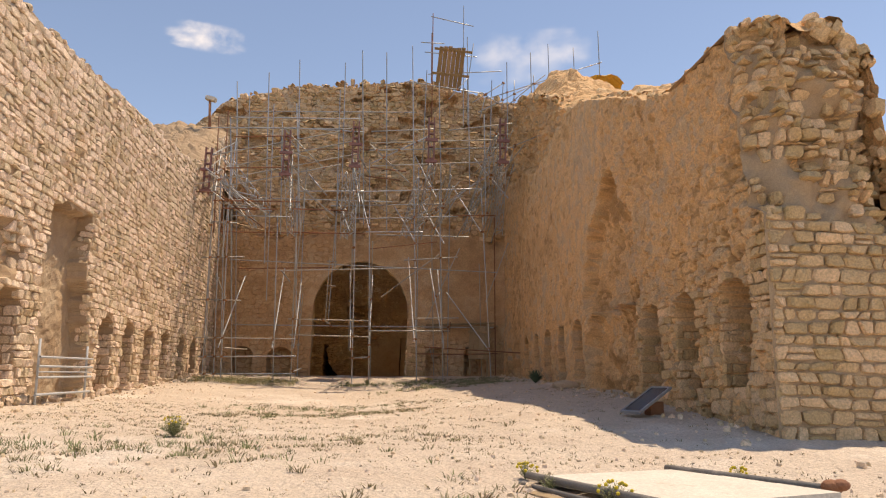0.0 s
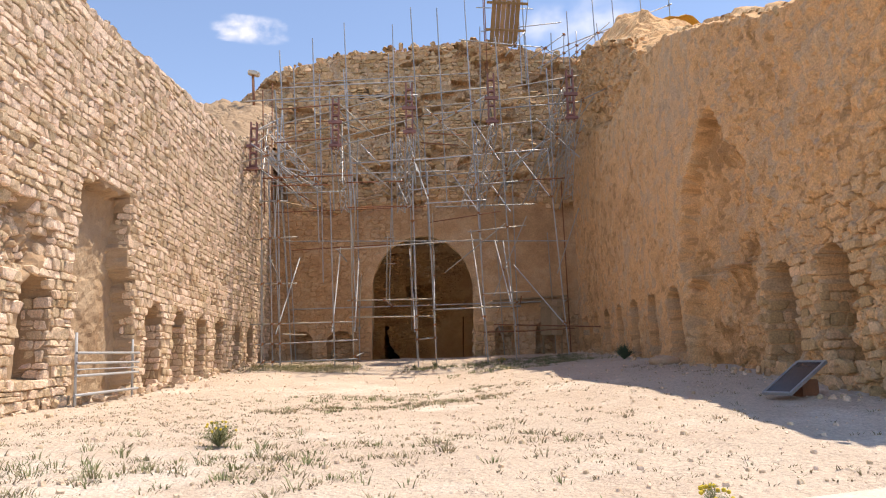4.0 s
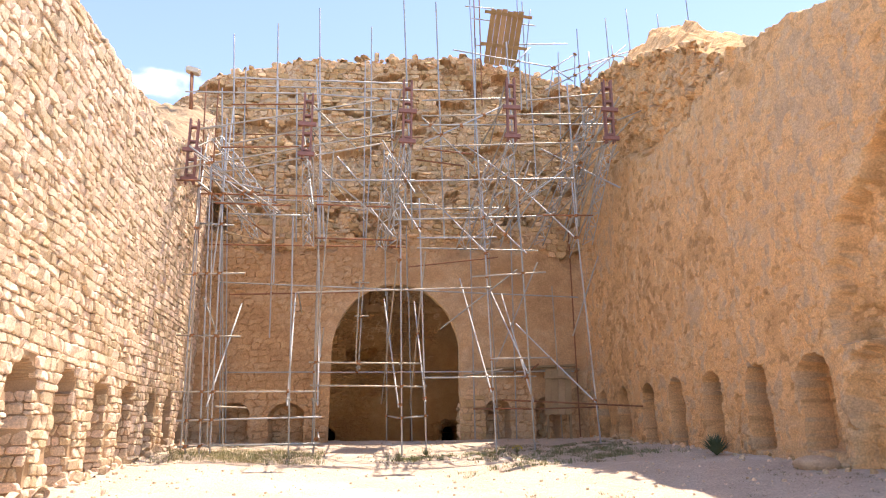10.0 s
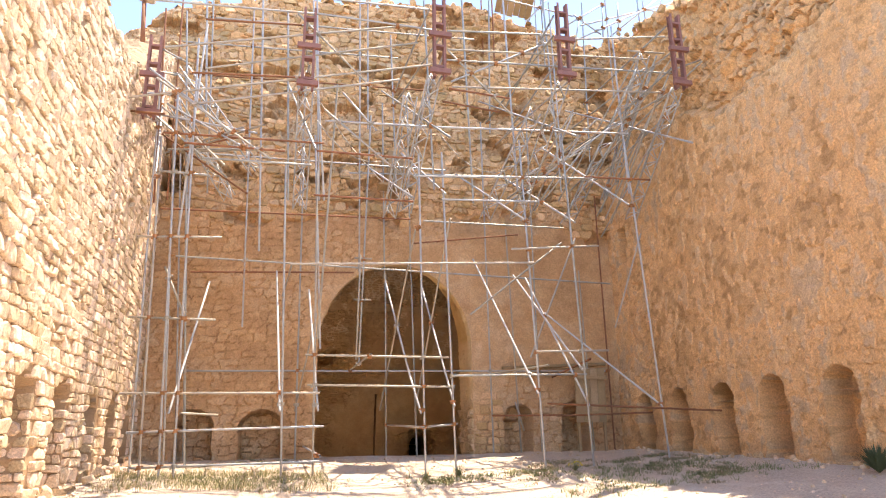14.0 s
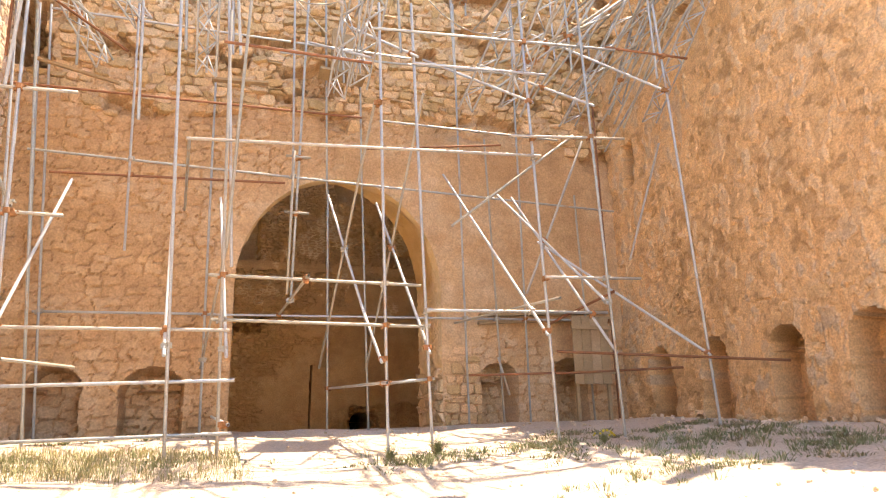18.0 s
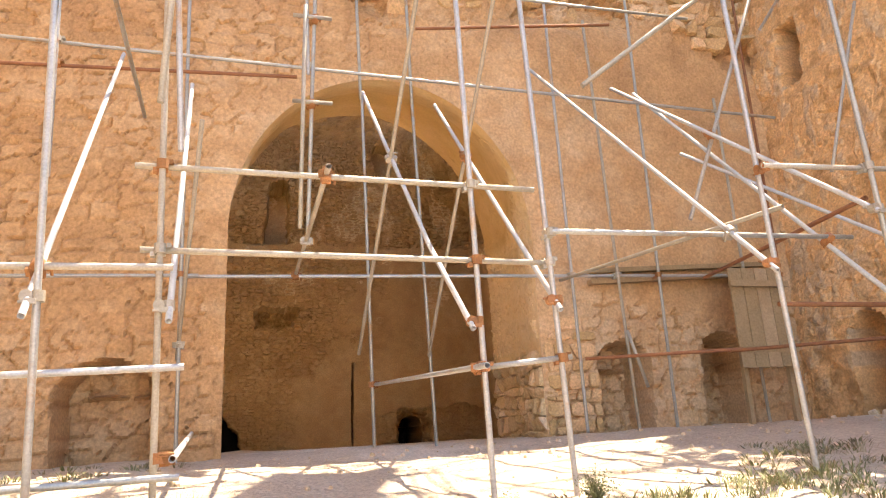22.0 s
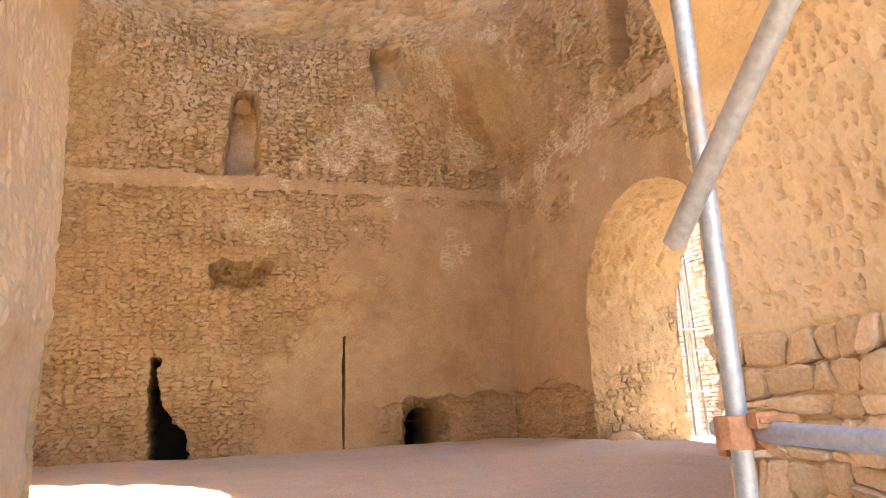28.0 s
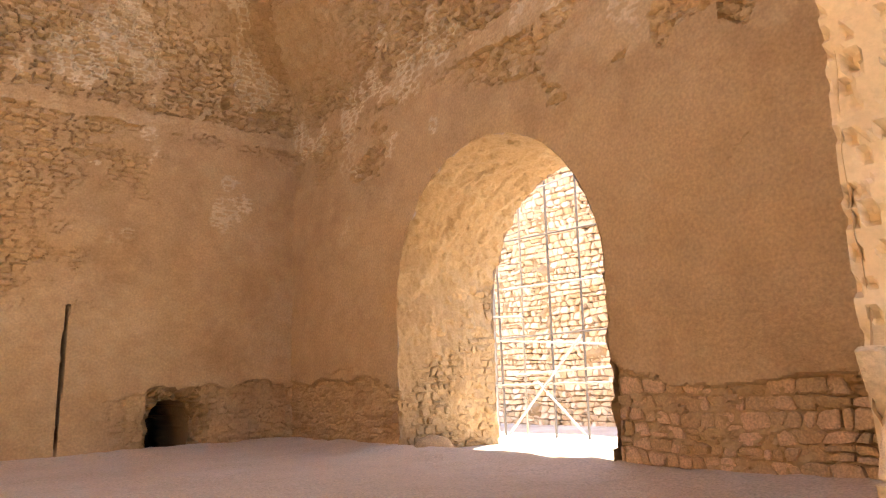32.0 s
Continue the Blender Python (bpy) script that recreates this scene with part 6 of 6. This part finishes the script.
# ---- plants ----
def blades(soup, x, y, n, height, spread, width, rng, lean=0.6):
    z = float(ground(x, y)) - 0.01
    for _ in range(n):
        a, r = rng.uniform(0, 6.283), spread * rng.random() ** 0.7
        bx, by = x + 0.5 * r * math.cos(a), y + 0.5 * r * math.sin(a)
        h = height * rng.uniform(0.5, 1.15)
        dx, dy = lean * h * math.cos(a) * rng.uniform(0.2, 1), lean * h * math.sin(a) * rng.uniform(0.2, 1)
        w = width * rng.uniform(0.7, 1.3)
        px, py = -math.sin(a) * w, math.cos(a) * w
        pts = [(bx - px, by - py, z), (bx + px, by + py, z), (bx + 0.4 * dx + px * 0.8, by + 0.4 * dy + py * 0.8, z + 0.6 * h), (bx + 0.4 * dx - px * 0.8, by + 0.4 * dy - py * 0.8, z + 0.6 * h), (bx + dx, by + dy, z + h)]
        soup.piece(pts, [(0, 1, 2, 3)])
        soup.piece(pts[2:], [(0, 1, 2)])


rng = random.Random(200)
straw, weed, low = Soup(), Soup(), Soup()
for _ in range(900):
    x, y = rng.uniform(-7.2, -3.1), rng.uniform(27.0, 29.9)
    if rng.random() < 0.95 - 0.5 * abs(x + 5) / 3:
        blades(rng.choice((straw, straw, weed, low)), x, y, 8, 0.14, 0.26, 0.0035, rng, 1.0)
for x0, y0, x1, y1, w, n in ((-3.6, 15.2, -1.2, 17.2, 0.6, 70), (-1.2, 17.2, 1.2, 18.3, 0.7, 70), (-2.6, 19.5, 1.5, 20.5, 0.9, 60), (0.5, 27.3, 3.4, 28.8, 0.7, 60), (3.0, 25.0, 4.4, 26.2, 0.5, 60), (-1.4, 27.6, -0.4, 28.9, 0.4, 34), (3.4, 28.6, 5.0, 29.6, 0.3, 40), (-7.0, 30.5, -3.6, 32.5, 0.6, 30), (2.6, 26.6, 5.4, 28.6, 0.8, 90), (1.2, 28.6, 3.0, 30.2, 0.6, 50), (-5.2, 8.2, -0.5, 10.4, 2.0, 110), (-2.5, 10.5, 3.2, 12.2, 1.6, 60), (-1.2, 5.0, 1.2, 6.4, 1.2, 40)):
    for _ in range(n):
        k = rng.random()
        x, y = x0 + (x1 - x0) * k + rng.gauss(0, w * 0.5), y0 + (y1 - y0) * k + rng.gauss(0, w * 0.5)
        if abs(y - 6.8) < 1.4 and abs(x - 2.9) < 1.5:
            continue
        blades(weed if rng.random() < (0.5 if y > 24 else 0.15) else low, x, y, rng.randint(9, 20), rng.uniform(0.04, 0.09), 0.28, 0.008, rng, 1.9)
for x0, y0, spread, n in ((-5.2, 28.4, 1.0, 90), (-0.6, 28.3, 0.5, 50), (1.2, 28.6, 0.6, 45), (3.3, 27.2, 0.8, 80), (2.0, 25.6, 0.9, 70), (4.2, 25.4, 0.6, 50), (-1.6, 18.6, 1.3, 60), (-3.6, 9.6, 1.6, 70)):
    for _ in range(n):
        blades(weed, rng.gauss(x0, spread), rng.gauss(y0, 0.45 * spread), rng.randint(8, 16), rng.uniform(0.05, 0.13), 0.22, 0.006, rng, 1.3)
for _ in range(5200):
    x, y = rng.uniform(-6.5, 5.8), 3.0 + 18 * rng.random() ** 1.3
    if rng.random() < 0.25 + 0.75 * (fbm(x * 0.3, y * 0.3, 160) > 0.05) and not (abs(y - 6.8) < 1.4 and abs(x - 2.9) < 1.5):
        blades(low, x, y, rng.randint(4, 9), rng.uniform(0.02, 0.055), 0.16, 0.006, rng, 1.9)
scrub = Soup()
for _ in range(5200):
    x, y = -13.5 - 130 * rng.random() ** 1.5, rng.uniform(6, 130)
    blades(scrub, x, y, 7, rng.uniform(0.15, 0.5), 1.3, 0.05, rng, 1.6)
M_LOW = material("grey_green_weed", (0.25, 0.22, 0.15), (0.34, 0.28, 0.18), 5.0, rough=0.9, bump=0, per_object=0.25)
for sp, nm, mt, lab in ((straw, "dry_grass", M_STRAW, "yellowed dry grass under the scaffold"), (weed, "weeds", M_PLANT, "low green weeds on the sand"), (scrub, "scrub", M_LOW, "sparse grey scrub on the plain beyond the fence"), (low, "ground_cover", M_LOW, "tiny grey-green weeds scattered on the sand")):
    sp.make(nm, mt, label=lab, category="grass", kind="stuff", shade=False)


def leafy_bush(name, x, y, size, n, mat, label, spiky=False, flowers=None, category="shrub"):
    ob = empty(name, (x, y, float(ground(x, y))), label, category)
    rng = random.Random(int(abs(x * 100) + y * 10))
    for i in range(6):
        stems, leaves = Soup(), Soup()
        for _ in range(n // 6):
            a, e = i * 1.047 + rng.uniform(-0.6, 0.6), rng.uniform(0.5, 1.45)
            r = size * rng.uniform(0.6, 1.1)
            tip = Vector((math.cos(a) * math.cos(e), math.sin(a) * math.cos(e), math.sin(e))) * r
            side = Vector((-math.sin(a), math.cos(a), 0)) * (0.016 if spiky else 0.005) * (size / 0.4)
            mid = tip * 0.5 + Vector((0, 0, 0.04 * size))
            leaves.piece([(-side)[:], side[:], (mid + side)[:], (mid - side)[:]], [(0, 1, 2, 3)])
            leaves.piece([(mid - side)[:], (mid + side)[:], tip[:]], [(0, 1, 2)])
            if not spiky:
                for k in (0.45, 0.6, 0.75, 0.9, 1.0):
                    p = tip * k
                    d = Vector((rng.uniform(-1, 1), rng.uniform(-1, 1), rng.uniform(0, 1))).normalized() * 0.10 * size
                    s2 = d.cross(Vector((0, 0, 1))).normalized() * 0.028 * size
                    leaves.piece([p[:], (p + d * 0.5 + s2)[:], (p + d)[:], (p + d * 0.5 - s2)[:]], [(0, 1, 2, 3)])
        leaves.make("spray", mat, ob, shade=False)
    if flowers:
        for _ in range(14):
            a, e = rng.uniform(0, 6.28), rng.uniform(0.6, 1.4)
            bm = bmesh.new()
            bmesh.ops.create_icosphere(bm, subdivisions=1, radius=0.018, matrix=Matrix.Translation(Vector((math.cos(a) * math.cos(e), math.sin(a) * math.cos(e), math.sin(e))) * size))
            part("flower", bm, flowers, ob, "small yellow flower head")
    return ob


M_FLOWER = material("yellow_flower", (0.62, 0.48, 0.05), (0.55, 0.40, 0.04), 9.0, rough=0.7, bump=0)
M_BLUEGREEN = material("blue_green_leaf", (0.10, 0.14, 0.085), (0.07, 0.105, 0.06), 5.0, rough=0.7, bump=0)
leafy_bush("spiky_bush", 5.33, 23.54, 0.48, 200, M_BLUEGREEN, "dense blue-green spiky bush at the wall foot", True)
leafy_bush("flowering_weed", -2.9, 10.9, 0.3, 190, M_PLANT, "green weed with small yellow flowers on the sand", False, M_FLOWER)
leafy_bush("flowering_weed", -0.33, 28.75, 0.24, 130, M_PLANT, "leafy weed growing at the foot of a scaffold tube")
leafy_bush("flowering_weed", -1.1, 28.5, 0.2, 110, M_PLANT, "leafy weed growing in the scaffold shadow")
leafy_bush("flowering_weed", 2.1, 28.2, 0.2, 110, M_PLANT, "green weed with small yellow flowers by the scaffold", False, M_FLOWER)
leafy_bush("flowering_weed", 1.58, 7.45, 0.17, 90, M_PLANT, "green weed with yellow flowers beside the walkway slab", False, M_FLOWER)
leafy_bush("flowering_weed", 2.05, 6.1, 0.2, 110, M_PLANT, "green weed with yellow flowers beside the walkway slab", False, M_FLOWER)
leafy_bush("flowering_weed", 1.68, 6.85, 0.16, 80, M_PLANT, "low grey-green weed beside the board platform")
leafy_bush("flowering_weed", 3.95, 7.6, 0.15, 70, M_PLANT, "green weed with yellow flowers by the edge pipe", False, M_FLOWER)
leafy_bush("desert_shrub", -14.6, 12.0, 0.9, 170, M_PLANT, "thin-stemmed green desert shrub behind the fence")

# scattered stones on the ground
soup = Soup()
for _ in range(2600):
    x, y = rng.uniform(-7.3, 6.0), rng.uniform(2.5, 33)
    s = 0.02 + 0.05 * rng.random() ** 3
    if abs(x - XL) < 1.0 or abs(x - XR) < 1.0:
        s *= 1.8
    v, f = SHAPES[rng.randrange(len(SHAPES))]
    m = np.array(Matrix.Translation((x, y, float(ground(x, y)) + 0.1 * s)) @ Euler((rng.uniform(-0.4, 0.4), rng.uniform(-0.4, 0.4), rng.uniform(0, 6.3))).to_matrix().to_4x4() @ Matrix.Diagonal((s, s * 0.75, s * 0.45, 1)))
    pts = v @ m[:3, :3].T + m[:3, 3]
    soup.piece(pts, [q for q in f if len(q) == 4])
    soup.piece(pts, [f[-1]])
soup.make("pebbles", M_STONE, label="pebbles and clods scattered over the sand", category="pebbles", kind="stuff", shade=False)

# ---- far hills ----
for k, (cx, cy, w, h) in enumerate(((-900, 760, 420, 52), (-1150, 1050, 520, 40), (-650, 1100, 300, 34), (-1500, 600, 600, 60))):
    u, v = np.meshgrid(np.linspace(-1, 1, 60), np.linspace(-1, 1, 40))
    r = np.clip(1 - u * u - v * v, 0, 1)
    Soup().grid(np.stack([cx + w * u, cy + w * 0.8 * v, -9 + h * r**0.8 * (1 + 0.5 * fbm(u * 3, v * 3, 170 + k))], -1)).make("far_hill", M_HILL, label="low bare hill far off in the haze", category="hill", kind="structure")

# stones of the niche jambs that face the walker, and of the tall recess
for spans, x0, sgn, z0, z1, mat in ((NICHES_L[:3], XL, -1, 1.62, 3.05, M_STONE), (NICHES_L[3:8], XL, -1, 1.35, 3.0, M_STONE), (NICHES_R[:3], XR, 1, 1.65, 2.9, M_MUDSTONE)):
    for a, b in spans:
        ends = sorted((x0 - sgn * 0.02, x0 + sgn * 0.52))
        set_stones(wall_left if sgn < 0 else wall_right, masonry(*ends, z0, z1, 0.19, 0.26, int(a * 10)), lambda u, z, h: np.stack([u, b + 0.01 - h, z], -1), lambda u, z, w, h: z < z1, none_of, 0.045, int(b * 10), mat, name="jamb_stone")
        if sgn > 0:
            set_stones(wall_right, masonry(a, b, z0, z1, 0.19, 0.26, int(a * 10) + 1), lambda u, z, h: np.stack([x0 + 0.84 - h, u, z], -1), lambda u, z, w, h: z < z1 - 0.2, none_of, 0.04, int(b * 10) + 1, mat, name="lining_stone")
set_stones(wall_left, masonry(XL - 0.34, XL + 0.02, 1.2, 5.6, 0.2, 0.26, 901), lambda u, z, h: np.stack([u, 18.97 + 0.6 * smooth(4.8, 2.2, z) - h, z], -1), lambda u, z, w, h: (u > XL - 0.25 + 0.2 * np.sin(z * 2)) | (z < 2.6), none_of, 0.05, 902, M_STONE, name="jamb_stone")
# rubble in the scar above the niches and along the foot of the left wall
heap_stones(wall_left, [(XL - rng.uniform(0.24, 0.36), rng.gauss(14.1, 0.65), rng.gauss(4.15, 0.4)) for _ in range(260)], 0.17, 83, "scar_stone", 0)
heap_stones(wall_left, [(XL + rng.uniform(-0.05, 0.25), y, float(ground(XL, y)) + rng.uniform(-0.02, 0.12)) for y in np.arange(10.5, 32.5, 0.3)], 0.2, 84, "foot_stone", 0)
heap_stones(wall_right, [(XR - rng.uniform(-0.05, 0.3), y, float(ground(XR, y)) + rng.uniform(-0.03, 0.08)) for y in np.arange(10.5, 32.5, 0.42)], 0.15, 85, "foot_stone", 0, MUDDY)

# ---- clouds far off ----
M_CLOUD = bpy.data.materials.new("thin_cloud")
M_CLOUD.use_nodes = True
cn, cl = M_CLOUD.node_tree.nodes, M_CLOUD.node_tree.links
cn.remove(cn["Principled BSDF"])
glow, clear, blend = cn.new("ShaderNodeEmission"), cn.new("ShaderNodeBsdfTransparent"), cn.new("ShaderNodeMixShader")
glow.inputs["Color"].default_value, glow.inputs["Strength"].default_value = (0.93, 0.94, 1.0, 1), 0.85
at, nz, mul = cn.new("ShaderNodeAttribute"), cn.new("ShaderNodeTexNoise"), cn.new("ShaderNodeMath")
at.attribute_name = "bare"
geo = cn.new("ShaderNodeNewGeometry")
cl.new(geo.outputs["Position"], nz.inputs["Vector"])
nz.inputs["Scale"].default_value, nz.inputs["Detail"].default_value = 0.008, 8
rg = cn.new("ShaderNodeMapRange")
rg.inputs["From Min"].default_value, rg.inputs["From Max"].default_value = 0.35, 0.65
cl.new(nz.outputs["Fac"], rg.inputs["Value"])
mul.operation = "MULTIPLY"
cl.new(at.outputs["Fac"], mul.inputs[0])
cl.new(rg.outputs["Result"], mul.inputs[1])
cl.new(mul.outputs[0], blend.inputs[0])
cl.new(clear.outputs[0], blend.inputs[1])
cl.new(glow.outputs[0], blend.inputs[2])
cl.new(blend.outputs[0], cn["Material Output"].inputs[0])
for k, (px, py, pz, w, h, dens) in enumerate(((-700, 2600, 1321, 160, 60, 0.8), (583, 2612, 1330, 260, 120, 0.35), (-2410, 1488, 989, 330, 150, 0.7), (-2487, 1482, 760, 300, 90, 0.6))):
    c = Vector((px, py, pz))
    right = Vector((py, -px, 0)).normalized()
    up = right.cross(c).normalized()
    if up.z < 0:
        up = -up
    u, v = np.meshgrid(np.linspace(-1, 1, 40), np.linspace(-1, 1, 24))
    pts = np.array(c)[None, None] + u[..., None] * w * np.array(right) + v[..., None] * h * np.array(up)
    fade = dens * np.clip(1 - (u * u + v * v) + 0.9 * fbm(u * 2.5, v * 2.5, 180 + k), 0, 1) * smooth(1.0, 0.8, np.abs(u)) * smooth(1.0, 0.8, np.abs(v))
    Soup().grid(pts, mix=fade).make("cloud", M_CLOUD, label="thin white cloud high in the blue sky", category="cloud", kind="structure").visible_shadow = False
